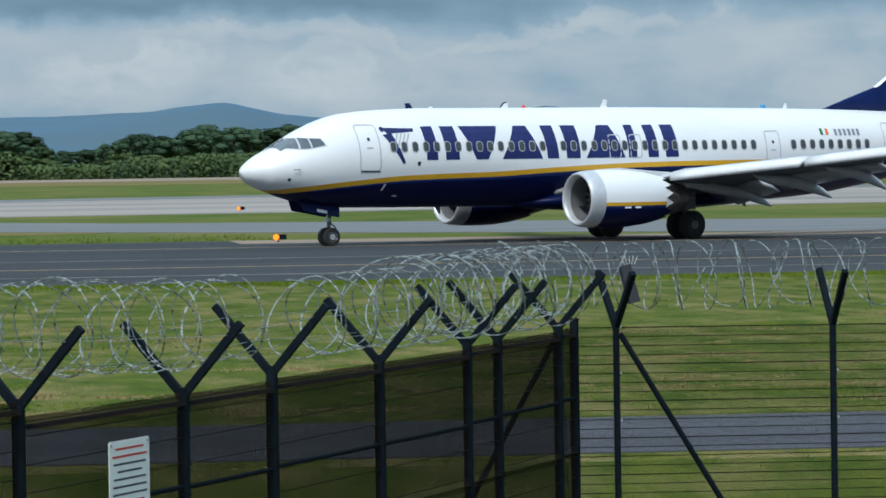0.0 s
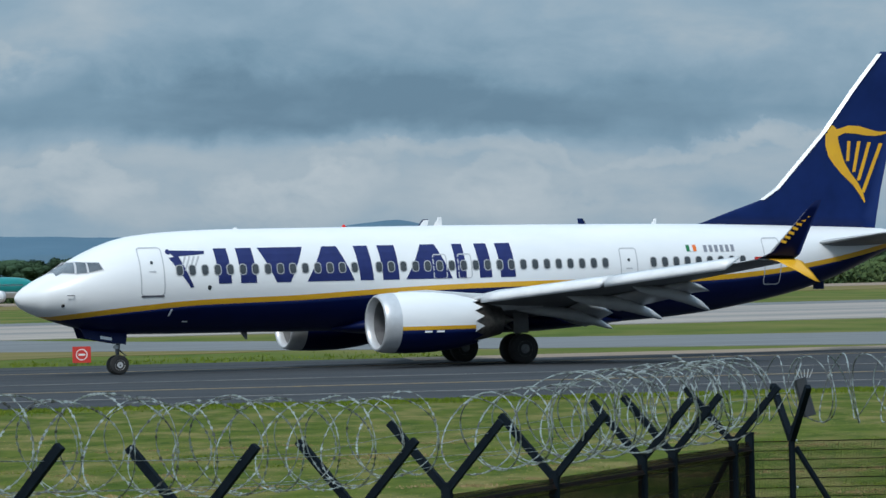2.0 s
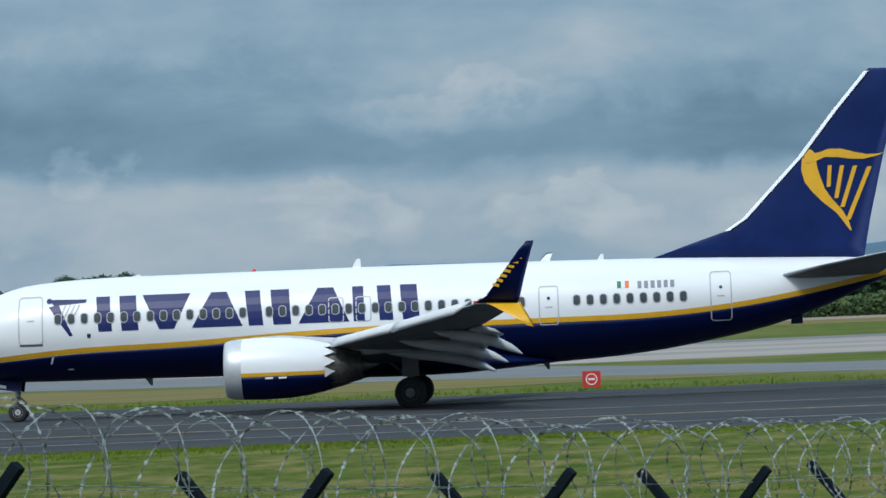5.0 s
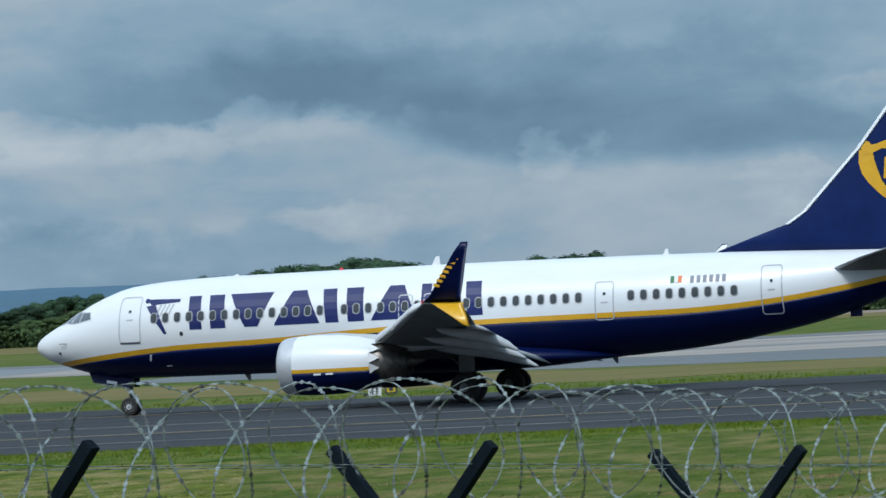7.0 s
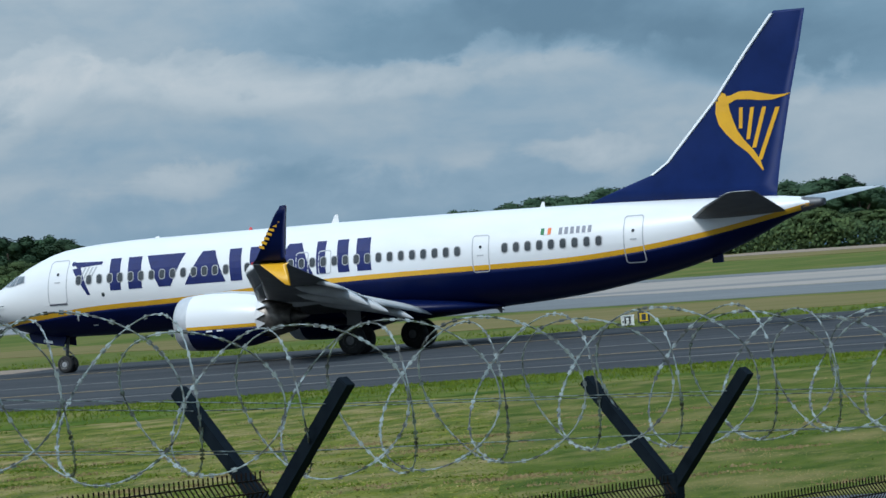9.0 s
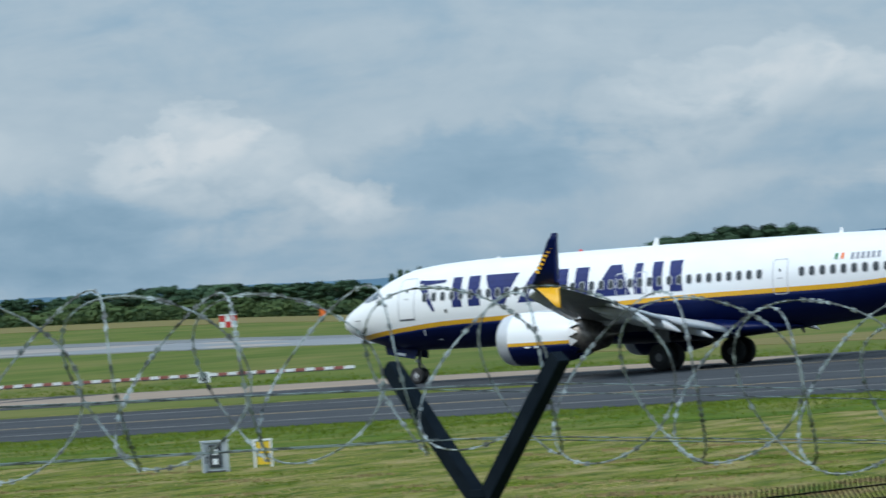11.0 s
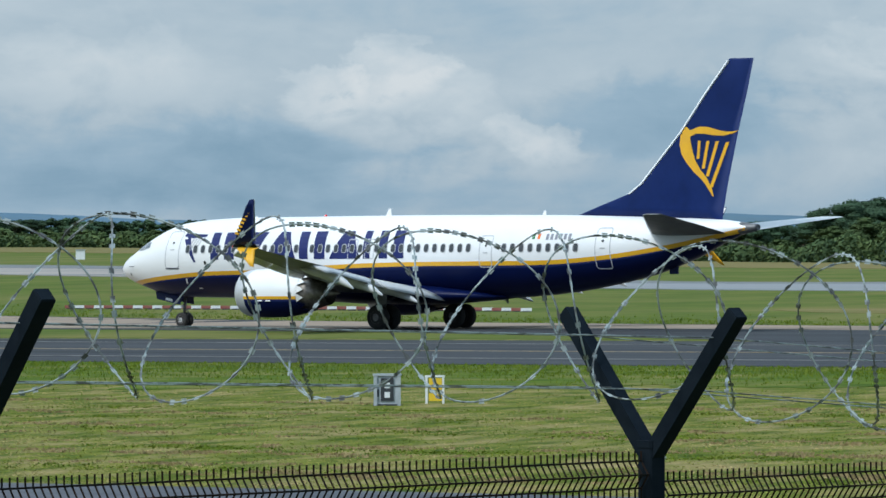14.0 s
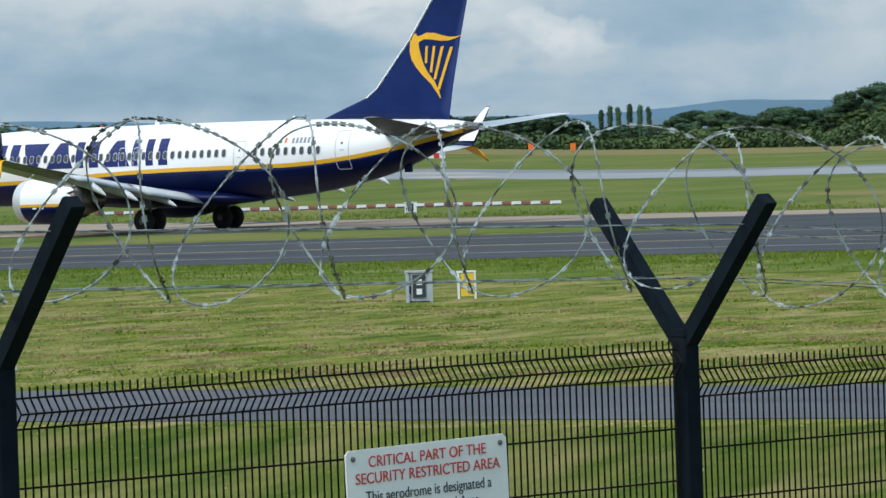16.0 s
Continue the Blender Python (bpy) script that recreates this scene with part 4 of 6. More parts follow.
def wing(plane, side):
    s = side
    st = [(P(13.9, 1.4 * s, 1.95), P(21.6, 1.4 * s, 1.75), 0.95, (0, 0, 1)),
          (P(15.6, 3.2 * s, 2.35), P(21.3, 3.2 * s, 2.05), 0.62, (0, 0, 1)),
          (P(17.0, 5.9 * s, 2.66), P(21.1, 5.9 * s, 2.45), 0.44, (0, 0, 1)),
          (P(19.6, 11.0 * s, 3.17), P(22.5, 11.0 * s, 3.05), 0.27, (0, 0, 1)),
          (P(22.15, 16.2 * s, 3.74), P(23.8, 16.2 * s, 3.68), 0.14, (0, 0, 1)),
          (P(22.55, 17.0 * s, 3.86), P(23.95, 17.0 * s, 3.82), 0.11, (0, 0, 1))]
    geo = foil_loft(st, 13)
    wg = part("wing", geo, GREY, plane, "grey wing with lowered flaps", smooth=True)
    # second skin whose darker grey paints in the shade below the wing
    part("underside", underside(st, 13), DARKGREY, wg, "grey wing underside, darkened as if in shade", smooth=True)
    # drooped slats along the leading edge
    for (a, b) in ((5.6, 10.8), (11.0, 16.0)):
        rings = []
        for y in steps(a, b, 6):
            x, z = interp(y, [(5.9, 17.0), (11, 19.6), (16.2, 22.15)]), interp(y, [(5.9, 2.66), (11, 3.17), (16.2, 3.74)])
            c = interp(y, [(5, 0.62), (16, 0.4)])
            rings.append([P(x - 0.34, y * s, z - 0.24), P(x - 0.33, y * s, z - 0.06), P(x - 0.18, y * s, z + 0.12), P(x + c * 0.7, y * s, z + 0.25), P(x + c * 0.7, y * s, z + 0.2), P(x - 0.16, y * s, z - 0.14)])
        part("slat", loft(rings), SLAT, wg, "pale slat on the leading edge", smooth=True)
    # flaps, two sections each
    for (a, b) in ((2.2, 5.7), (6.1, 11.6)):
        rings = []
        for y in steps(a, b, 6):
            x, z = interp(y, [(1.4, 21.5), (5.9, 21.0), (11, 22.4), (16, 23.7)]), interp(y, [(1.4, 1.78), (5.9, 2.46), (11, 3.06)])
            c = interp(y, [(2, 1.25), (6, 1.15), (12, 0.75)])
            rings.append([P(x - 0.25, y * s, z - 0.1), P(x - 0.05, y * s, z + 0.03), P(x + c * 0.55, y * s, z - c * 0.17), P(x + c, y * s, z - c * 0.45), P(x + c * 0.5, y * s, z - c * 0.32)])
        part("flap", loft(rings), GREY, wg, "lowered grey flap", smooth=True)
    for y, x0, x1, z0, r in ((4.35, 18.4, 22.8, 2.26, 0.22), (7.6, 19.3, 23.35, 2.62, 0.23), (10.4, 20.7, 23.95, 2.94, 0.21)):
        pts, rad = [], []
        for q, d, k in ((0, 0.0, 0.02), (0.1, -0.10, 0.5), (0.3, -0.2, 0.95), (0.5, -0.3, 1.05), (0.68, -0.46, 1.0), (0.86, -0.72, 0.7), (0.97, -0.92, 0.28), (1.0, -0.98, 0.04)):
            pts.append(P(x0 + (x1 - x0) * q, y * s, z0 + d))
            rad.append(r * k)
        part("flap_fairing", tube(pts, rad, 12), GREY, wg, "pale grey flap track fairing", smooth=True)
    # split winglet
    nr = (0, s, 0.15)
    up = part("winglet", foil_loft([(P(22.5, 16.95 * s, 3.84), P(23.98, 16.95 * s, 3.80), 0.1, (0, s * 0.4, 1)),
                                    (P(22.95, 17.35 * s, 4.1), P(24.1, 17.3 * s, 4.02), 0.09, nr),
                                    (P(23.45, 17.58 * s, 4.75), P(24.28, 17.55 * s, 4.7), 0.07, nr),
                                    (P(24.1, 17.88 * s, 5.6), P(24.55, 17.87 * s, 5.6), 0.05, nr),
                                    (P(24.4, 17.95 * s, 5.92), P(24.66, 17.95 * s, 5.93), 0.025, nr)], 9), NAVY, wg, "navy upper winglet", smooth=True)
    part("winglet_inner_face", ([P(22.95, 17.24 * s, 4.15), P(24.08, 17.2 * s, 4.1), P(24.28, 17.43 * s, 4.7), P(24.55, 17.79 * s, 5.6), P(24.66, 17.9 * s, 5.9), P(24.42, 17.9 * s, 5.88), P(24.12, 17.79 * s, 5.58), P(23.48, 17.44 * s, 4.75)], [(0, 1, 2, 7), (7, 2, 3, 6), (6, 3, 4, 5)]), WHITE, up, "white inner face of the winglet")
    part("lower_winglet", foil_loft([(P(22.85, 17.0 * s, 3.86), P(24.1, 17.0 * s, 3.84), 0.08, (0, s, 0.3)),
                                     (P(23.1, 17.35 * s, 3.78), P(24.16, 17.35 * s, 3.74), 0.07, (0, s, 0.6)),
                                     (P(23.75, 17.65 * s, 3.4), P(24.4, 17.65 * s, 3.33), 0.05, (0, s, 0.5)),
                                     (P(24.35, 17.9 * s, 3.02), P(24.58, 17.9 * s, 2.97), 0.02, (0, s, 0.4))], 9), YELLOW, wg, "yellow lower winglet", smooth=True)
    marks = []
    for i in range(7):
        q = 0.14 + 0.10 * i
        c = Vector(P(23.1 + (24.2 - 23.1) * q * 1.25, 0, 4.22 + 1.35 * q * 1.15))
        yy = (17.44 + 0.36 * q * 1.15) * s + 0.055 * s
        marks.append(([(c.x + 0.12, yy, c.z + 0.0), (c.x - 0.10, yy, c.z - 0.06), (c.x - 0.13, yy + 0.012 * s, c.z + 0.03), (c.x + 0.08, yy + 0.012 * s, c.z + 0.10)], [(0, 1, 2, 3)]))
    part("winglet_marks", join(*marks), YELLOW, up, "small yellow bars")
    part("tip_light", box(REF - 22.75, 16.9 * s - 0.08, 3.84, REF - 22.48, 16.9 * s + 0.08, 3.94, 0.03), RED_P if s > 0 else GREEN_P, wg, "red tip light")
    return wg


def main_gear(plane, side):
    y = 2.86 * side
    g = part("main_gear", tube([P(19.3, y, 2.2), P(19.45, y, 1.2), P(19.45, y, 0.58)], [0.13, 0.12, 0.085], 12), STEEL, plane, "grey steel landing gear leg", smooth=True)
    part("axle", tube([P(19.45, y - 0.62, 0.565), P(19.45, y + 0.62, 0.565)], 0.06, 10), STEEL, g)
    part("drag_brace", tube([P(19.45, y, 1.15), P(18.4, y * 0.8, 2.0)], 0.06, 8), STEEL, g)
    part("side_brace", tube([P(19.45, y, 1.35), P(19.5, y * 0.35, 1.75)], 0.06, 8), STEEL, g)
    part("gear_door", box(REF - 19.8, y + side * 0.2 - 0.02, 1.2, REF - 19.15, y + side * 0.2 + 0.02, 2.0, 0.01), DARKGREY, g, "grey gear door on the leg")
    return [wheel(plane, 19.45, y + d, 0.59, 0.59, 0.41, "main_wheel") for d in (-0.43, 0.43)]


def build_airliner():
    plane = thing("airliner", "white, navy and yellow twin-engined airliner taxiing on asphalt", "airliner")
    xl = sorted(set([0, 0.04, 0.12, 0.25, 0.4, 0.6, 0.9, 1.2, 1.6, 2.1, 2.7, 3.26, 3.9, 4.44, 5.2] + steps(6, 38, 40) + [38.35, 38.7]))
    band_lo = lambda x: smooth_interp(x, STRIPE) - 0.10
    band_hi = lambda x: smooth_interp(x, STRIPE) + 0.10
    part("upper_fuselage", hull_part(xl, band_hi, None, 18), WHITE, plane, "glossy white upper fuselage", smooth=True)
    part("stripe", hull_part(xl, band_lo, band_hi, 2), YELLOW, plane, "yellow stripe along the fuselage", smooth=True)
    part("lower_fuselage", hull_part(xl, None, band_lo, 14), NAVY, plane, "navy blue belly", smooth=True)
    # wing root fairing
    rings = []
    for x, hw, zb, zt in ((12.6, 0.7, 1.45, 1.6), (14, 1.75, 1.3, 2.0), (16, 2.12, 1.2, 2.35), (19, 2.2, 1.16, 2.3), (21.4, 2.12, 1.2, 2.1), (23.2, 1.7, 1.32, 1.9), (25, 0.7, 1.48, 1.62)):
        rings.append([P(x, hw * math.cos(a), (zb + zt) / 2 + (zt - zb) / 2 * math.copysign(abs(math.sin(a)) ** 0.7, math.sin(a))) for a in [math.tau * i / 24 for i in range(24)]])
    part("belly_fairing", loft(rings), NAVY, plane, "navy belly fairing", smooth=True)
    part("tail_cone", ring_loft([(38.05, 0.37, 4.62, 0.30), (38.4, 0.27, 4.64, 0.23), (38.8, 0.19, 4.66, 0.17), (38.95, 0.14, 4.67, 0.13), (38.9, 0.1, 4.67, 0.09)]), STEEL, plane, "bare metal tail cone", smooth=True)
    # cabin windows
    stations = [5.95 + 0.5085 * i for i in range(36)] + [25.86 + 0.5085 * i for i in range(9)]
    for x in stations:
        if abs(x - 13.6) < 0.2:
            continue
        for s in (1, -1):
            zc = 3.90 - 0.0035 * (x - 6)
            rim, pane = fan(rounded(x - 0.155, zc - 0.215, x + 0.155, zc + 0.215, 0.13), 0.014), fan(rounded(x - 0.12, zc - 0.18, x + 0.12, zc + 0.18, 0.10), 0.022)
            if s < 0:
                rim, pane = mirror(rim), mirror(pane)
            w = part("cabin_window", rim, PANE_RIM, plane)
            part("pane", pane, PANE, w)
    # doors
    for nm, a in (("front_door", (4.4, 2.95, 5.36, 4.8, 0.16)), ("rear_door", (30.95, 2.82, 31.78, 4.72, 0.15)), ("exit_door", (24.4, 2.92, 25.17, 4.42, 0.13)), ("overwing_exit", (16.35, 3.35, 16.95, 4.32, 0.12)), ("overwing_exit", (17.4, 3.35, 18.0, 4.32, 0.12))):
        x0, z0, x1, z1, r = a
        d = part(nm, seam(x0, z0, x1, z1, r, 0.045), LINE, plane, "grey door outline")
        xm, zm = (x0 + x1) / 2, z0 + (z1 - z0) * 0.68
        if nm != "overwing_exit":
            part("door_window", fan(rounded(xm - 0.06, zm - 0.06, xm + 0.06, zm + 0.06, 0.05), 0.016), PANE, d)
            part("door_handle", patch([(xm - 0.14, zm - 0.36), (xm + 0.14, zm - 0.36), (xm + 0.14, zm - 0.31), (xm - 0.14, zm - 0.31)], 2, 1, 0.014), LINE, d)
        if nm == "front_door":
            part("sill", patch([(x0 + 0.03, z0 - 0.03), (x1 - 0.03, z0 - 0.03), (x1 - 0.03, z0 + 0.03), (x0 + 0.03, z0 + 0.03)], 4, 1, 0.018), DARKLINE, d)
    # flight deck glazing
    for s in (1, -1):
        for q in ([(1.33, 3.92), (2.02, 3.86), (2.16, 4.27), (1.95, 4.26)], [(2.09, 3.85), (2.46, 3.88), (2.5, 4.26), (2.22, 4.28)], [(2.53, 3.89), (3.03, 4.0), (2.93, 4.24), (2.56, 4.26)]):
            g = patch(q, 5, 4, 0.016)
            r_ = patch([(q[0][0] - 0.04, q[0][1] - 0.03), (q[1][0] + 0.04, q[1][1] - 0.03), (q[2][0] + 0.04, q[2][1] + 0.03), (q[3][0] - 0.04, q[3][1] + 0.03)], 5, 4, 0.008)
            if s < 0:
                g, r_ = mirror(g), mirror(r_)
            c = part("windscreen_frame", r_, LINE, plane)
            part("windscreen_pane", g, COCKPIT, c)
    part("front_windscreen", front_glass(), COCKPIT, plane, "dark windscreen glass", smooth=True)
    # title: plain upright shapes, no lettering
    z0, z1 = 3.37, 4.70
    blocks = [("title_block", [(7.5, z0), (9.05, z0), (8.95, z1), (7.42, z1)]), ("title_block", [(9.85, z0), (10.42, z0), (11.05, z1), (9.2, z1)]),
              ("title_block", [(11.1, z0), (13.05, z0), (12.45, z1), (11.85, z1)]), ("title_block", [(13.3, z0), (14.92, z0), (14.85, z1), (13.15, z1)]),
              ("title_block", [(15.2, z0), (17.15, z0), (16.55, z1), (15.95, z1)]), ("title_block", [(17.32, z0), (17.75, z0), (17.7, z1), (17.28, z1)]), ("title_block", [(18.32, z0), (19.85, z0), (19.75, z1), (18.22, z1)])]
    for s in (1, -1):
        for i, (nm, q) in enumerate(blocks):
            if i in (0, 3, 6):
                # two upright bars with a gap
                a, b, c, d = q
                g = join(patch([a, (a[0] * 0.66 + b[0] * 0.34, a[1]), (d[0] * 0.66 + c[0] * 0.34, d[1]), d], 4, 5, 0.011),
                         patch([(a[0] * 0.42 + b[0] * 0.58, a[1]), b, c, (d[0] * 0.42 + c[0] * 0.58, d[1])], 4, 5, 0.011))
            else:
                g = patch(q, 5, 5, 0.011)
            part(nm, g if s > 0 else mirror(g), TITLE, plane, "plain blue shape of the title")
    emblem = [patch([(5.55, 4.66), (5.8, 4.42), (7.02, 4.5), (7.05, 4.62)], 8, 3, 0.011), patch([(5.58, 4.38), (6.38, 3.24), (6.5, 3.26), (5.98, 4.44)], 10, 3, 0.011), fan(rounded(5.5, 4.5, 5.7, 4.7, 0.099), 0.014)]
    part("emblem", join(*emblem), TITLE, plane, "plain blue emblem shape")
    for i in range(4):
        part("emblem_bar", patch([(6.02 + 0.12 * i, 3.98 - 0.1 * i), (6.08 + 0.12 * i, 3.98 - 0.1 * i), (6.28 + 0.18 * i, 4.42), (6.2 + 0.18 * i, 4.42)], 2, 5, 0.011), LINE, plane, "grey emblem bar")
    # flag and registration bars
    for i, m in enumerate((GREEN_P, SIGN_W, ORANGE_P)):
        part("flag_stripe", patch([(27.42 + 0.15 * i, 4.22), (27.57 + 0.15 * i, 4.22), (27.57 + 0.15 * i, 4.48), (27.42 + 0.15 * i, 4.48)], 1, 2, 0.012), m, plane)
    for i in range(6):
        part("registration_bar", patch([(28.2 + 0.25 * i, 4.19), (28.35 + 0.25 * i, 4.19), (28.35 + 0.25 * i, 4.46), (28.2 + 0.25 * i, 4.46)], 1, 2, 0.012), REG, plane, "plain grey-blue bar")
    # fin
    fn = [(P(28.7, 0, 5.28), P(36.95, 0, 4.95), 0.10), (P(30.2, 0, 5.78), P(37.05, 0, 5.5), 0.16), (P(31.7, 0, 6.26), P(37.15, 0, 6.0), 0.22), (P(32.42, 0, 6.72), P(37.27, 0, 6.6), 0.25), (P(32.96, 0, 7.28), P(37.42, 0, 7.2), 0.24), (P(34.63, 0, 9.0), P(37.85, 0, 8.95), 0.18), (P(36.06, 0, 10.78), P(38.35, 0, 10.75), 0.13), (P(37.3, 0, 12.2), P(38.7, 0, 12.2), 0.09), (P(37.42, 0, 12.3), P(38.72, 0, 12.28), 0.03)]
    fin = part("fin", foil_loft([(a, b, c, (0, 1, 0)) for a, b, c in fn], 15), NAVY_TAIL, plane, "deep blue tail fin", smooth=True)
    le = []
    for (a, b, c) in fn[2:8]:
        a, b = Vector(a), Vector(b)
        u = (b - a).normalized()
        le.append([a - u * 0.06, a + u * 0.10 + Vector((0, 0.11, 0)), a + u * 0.15, a + u * 0.10 - Vector((0, 0.11, 0))])
    part("fin_leading_edge", loft(le), WHITE, fin, "white leading edge")
    for s in (1, -1):
        part("tail_emblem", tail_emblem(s), YELLOW, fin, "plain yellow emblem shape")
        for bar in tail_bars(s):
            part("emblem_bar", bar, YELLOW, fin, "plain yellow bar")
        st = [(P(33.35, 0.5 * s, 4.38), P(37.5, 0.5 * s, 4.42), 0.42, (0, 0, 1)), (P(35.2, 3.4 * s, 4.79), P(38.05, 3.4 * s, 4.78), 0.22, (0, 0, 1)), (P(37.55, 6.9 * s, 5.18), P(38.75, 6.9 * s, 5.16), 0.1, (0, 0, 1)), (P(37.9, 7.17 * s, 5.21), P(38.8, 7.17 * s, 5.2), 0.03, (0, 0, 1))]
        tp = part("tailplane", foil_loft(st, 11), STABGREY, plane, "grey horizontal tailplane", smooth=True)
        # shade below the tailplane, painted by the same darker grey
        part("underside", underside(st), DARKGREY, tp, "grey tailplane underside, darkened as if in shade", smooth=True)
        wing(plane, s)
        engine(plane, s)
    wheels = []
    for s in (1, -1):
        wheels += [(w, 0.59) for w in main_gear(plane, s)]
    ng = part("nose_gear", tube([P(4.15, 0, 1.75), P(4.03, 0, 0.9), P(4.03, 0, 0.36)], [0.09, 0.08, 0.06], 12), STEEL, plane, "grey steel nose gear leg", smooth=True)
    part("axle", tube([P(4.03, -0.33, 0.35), P(4.03, 0.33, 0.35)], 0.04, 8), STEEL, ng)
    part("torque_link", tube([P(4.08, 0, 0.95), P(4.36, 0, 0.72), P(4.06, 0, 0.5)], 0.035, 6), STEEL, ng)
    part("taxi_light", box(REF - 4.05, -0.14, 0.98, REF - 3.9, 0.14, 1.12, 0.03), METAL, ng)
    for s in (1, -1):
        part("nose_gear_door", ([P(2.35, 0.32 * s, 1.95), P(4.3, 0.36 * s, 1.58), P(4.2, 0.5 * s, 1.14), P(2.6, 0.46 * s, 1.42), P(2.35, 0.35 * s, 1.95), P(4.3, 0.39 * s, 1.58), P(4.2, 0.53 * s, 1.14), P(2.6, 0.49 * s, 1.42)], [(0, 1, 2, 3), (7, 6, 5, 4), (0, 4, 5, 1), (1, 5, 6, 2), (2, 6, 7, 3), (3, 7, 4, 0)]), NAVY, ng, "navy nose gear door")
        part("door_mark", ([P(3.2, 0.502 * s, 1.38), P(3.65, 0.512 * s, 1.30), P(3.65, 0.49 * s, 1.42), P(3.2, 0.478 * s, 1.5)], [(0, 1, 2, 3)]), SIGN_W, ng)
        wheels.append((wheel(plane, 4.03, 0.2 * s, 0.37, 0.37, 0.21, "nose_wheel"), 0.37))
    # aerials, probes, small fittings
    for x, h, c in ((17.2, 0.36, 0.36), (26.7, 0.24, 0.25), (8.7, 0.09, 0.3)):
        z = section(x)[0] + section(x)[1] - 0.03
        part("aerial", foil_loft([(P(x, 0, z), P(x + c, 0, z), 0.03, (0, 1, 0)), (P(x + c * 0.55, 0, z + h), P(x + c * 0.95, 0, z + h), 0.015, (0, 1, 0))], 7), WHITE, plane, "white blade aerial")
    for x, h, c in ((9.0, 0.3, 0.3), (24.4, 0.28, 0.3)):
        z = section(x)[0] - section(x)[1] + 0.03
        part("belly_aerial", foil_loft([(P(x, 0, z), P(x + c, 0, z), 0.03, (0, 1, 0)), (P(x + c * 0.7, 0, z - h), P(x + c, 0, z - h), 0.015, (0, 1, 0))], 7), DARKGREY, plane, "dark belly aerial")
    part("static_port", fan(rounded(1.46, 2.61, 1.58, 2.73, 0.05), 0.012), BLACK, plane)
    part("probe", tube([skin(1.9, 3.05, 0.0), skin(1.85, 3.05, 0.1), skin(1.6, 3.05, 0.12)], 0.018, 6), STEEL, plane)
    part("service_hatch", fan(rounded(7.05, 3.14, 7.2, 3.32, 0.07), 0.012), PANE, plane)
    part("door_hinge_light", patch([(5.55, 2.2), (5.63, 2.2), (5.72, 2.46), (5.64, 2.46)], 1, 2, 0.02), SIGN_W, plane)
    part("belly_light", patch([(6.2, 1.95), (6.42, 1.95), (6.42, 2.0), (6.2, 2.0)], 1, 1, 0.02), SIGN_W, plane)
    part("tail_skid", box(REF - 34.5, -0.08, 2.58, REF - 34.05, 0.08, 2.95, 0.03), NAVY, plane, "navy tail skid")
    for z, nm in ((5.47, "top_beacon"), (1.40, "belly_beacon")):
        part(nm, lathe([(z - 0.05, 0.09), (z, 0.09), (z + (0.08 if z > 3 else -0.08), 0.03)], "Z", 12, (REF - (13.4 if z > 3 else 17.2), 0, 0)), RED_LENS, plane, "red beacon light", smooth=True)
    return plane, wheels


def ring_loft(rows, sides=24):
    rings = [[P(x, hw * math.cos(math.tau * i / sides), zc + hz * math.sin(math.tau * i / sides)) for i in range(sides)] for x, hw, zc, hz in rows]
    return loft(rings)


def front_glass():
    """Front panes that wrap round the nose."""
    v, f = [], []
    n = 12
    for j in range(5):
        x = 1.42 + 0.5 * j / 4
        zc, hz, w = section(x)
        for i in range(n + 1):
            a = radians(56 + (124 - 56) * i / n)
            v.append((REF - x, (w + 0.014) * math.cos(a), zc + (hz + 0.014) * math.sin(a)))
    for j in range(4):
        for i in range(n):
            o = j * (n + 1) + i
            f.append((o, o + 1, o + n + 2, o + n + 1))
    return v, f


def flat_strip(pts, s):
    """Ribbon on the side of the fin: rows of (station, height, station, height)."""
    v, f = [], []
    for a, b, c, d in pts:
        v += [P(a, s * (fin_y(a, b) + 0.012), b), P(c, s * (fin_y(c, d) + 0.012), d)]
    for i in range(len(pts) - 1):
        f.append((2 * i, 2 * i + 1, 2 * i + 3, 2 * i + 2))
    return v, f


def fin_y(x, z):
    le = interp(z, [(5.28, 28.7), (6.26, 31.7), (6.72, 32.42), (7.28, 32.96), (9.0, 34.63), (10.78, 36.06), (12.2, 37.3)])
    te = interp(z, [(4.95, 36.95), (7.2, 37.42), (8.95, 37.85), (12.2, 38.7)])
    th = interp(z, [(5.28, 0.10), (6.26, 0.22), (6.72, 0.25), (9.0, 0.18), (12.2, 0.09)])
    q = max(0.0, min(1.0, (x - le) / (te - le)))
    return 0.6 * th * (1.9 * math.sqrt(q) * (1 - q) + 0.02 * (1 - q)) + 0.006


def tail_emblem(s):
    top = [(34.85, 8.72, 35.05, 9.1), (35.2, 8.78, 35.4, 9.14), (35.6, 8.95, 35.75, 9.26), (36.1, 8.92, 36.25, 9.24), (36.6, 8.84, 36.75, 9.1), (37.1, 8.82, 37.2, 9.0), (37.6, 8.92, 37.62, 9.0), (37.86, 9.02, 37.86, 9.04)]
    left = [(34.72, 8.95, 35.25, 8.9), (34.68, 8.45, 35.3, 8.55), (34.80, 8.0, 35.42, 8.12), (35.05, 7.65, 35.55, 7.74), (35.42, 7.25, 35.82, 7.32), (35.95, 6.8, 36.18, 6.9), (36.25, 6.4, 36.42, 6.48), (36.47, 6.08, 36.52, 6.1)]
    head = [(35.0 - 0.21 * math.cos(a), 9.06 + 0.21 * math.sin(a), 35.0 + 0.21 * math.cos(a), 9.06 + 0.21 * math.sin(a)) for a in steps(-1.5, 1.5, 8)]
    return join(flat_strip(top, s), flat_strip(left, s), flat_strip(head, s))


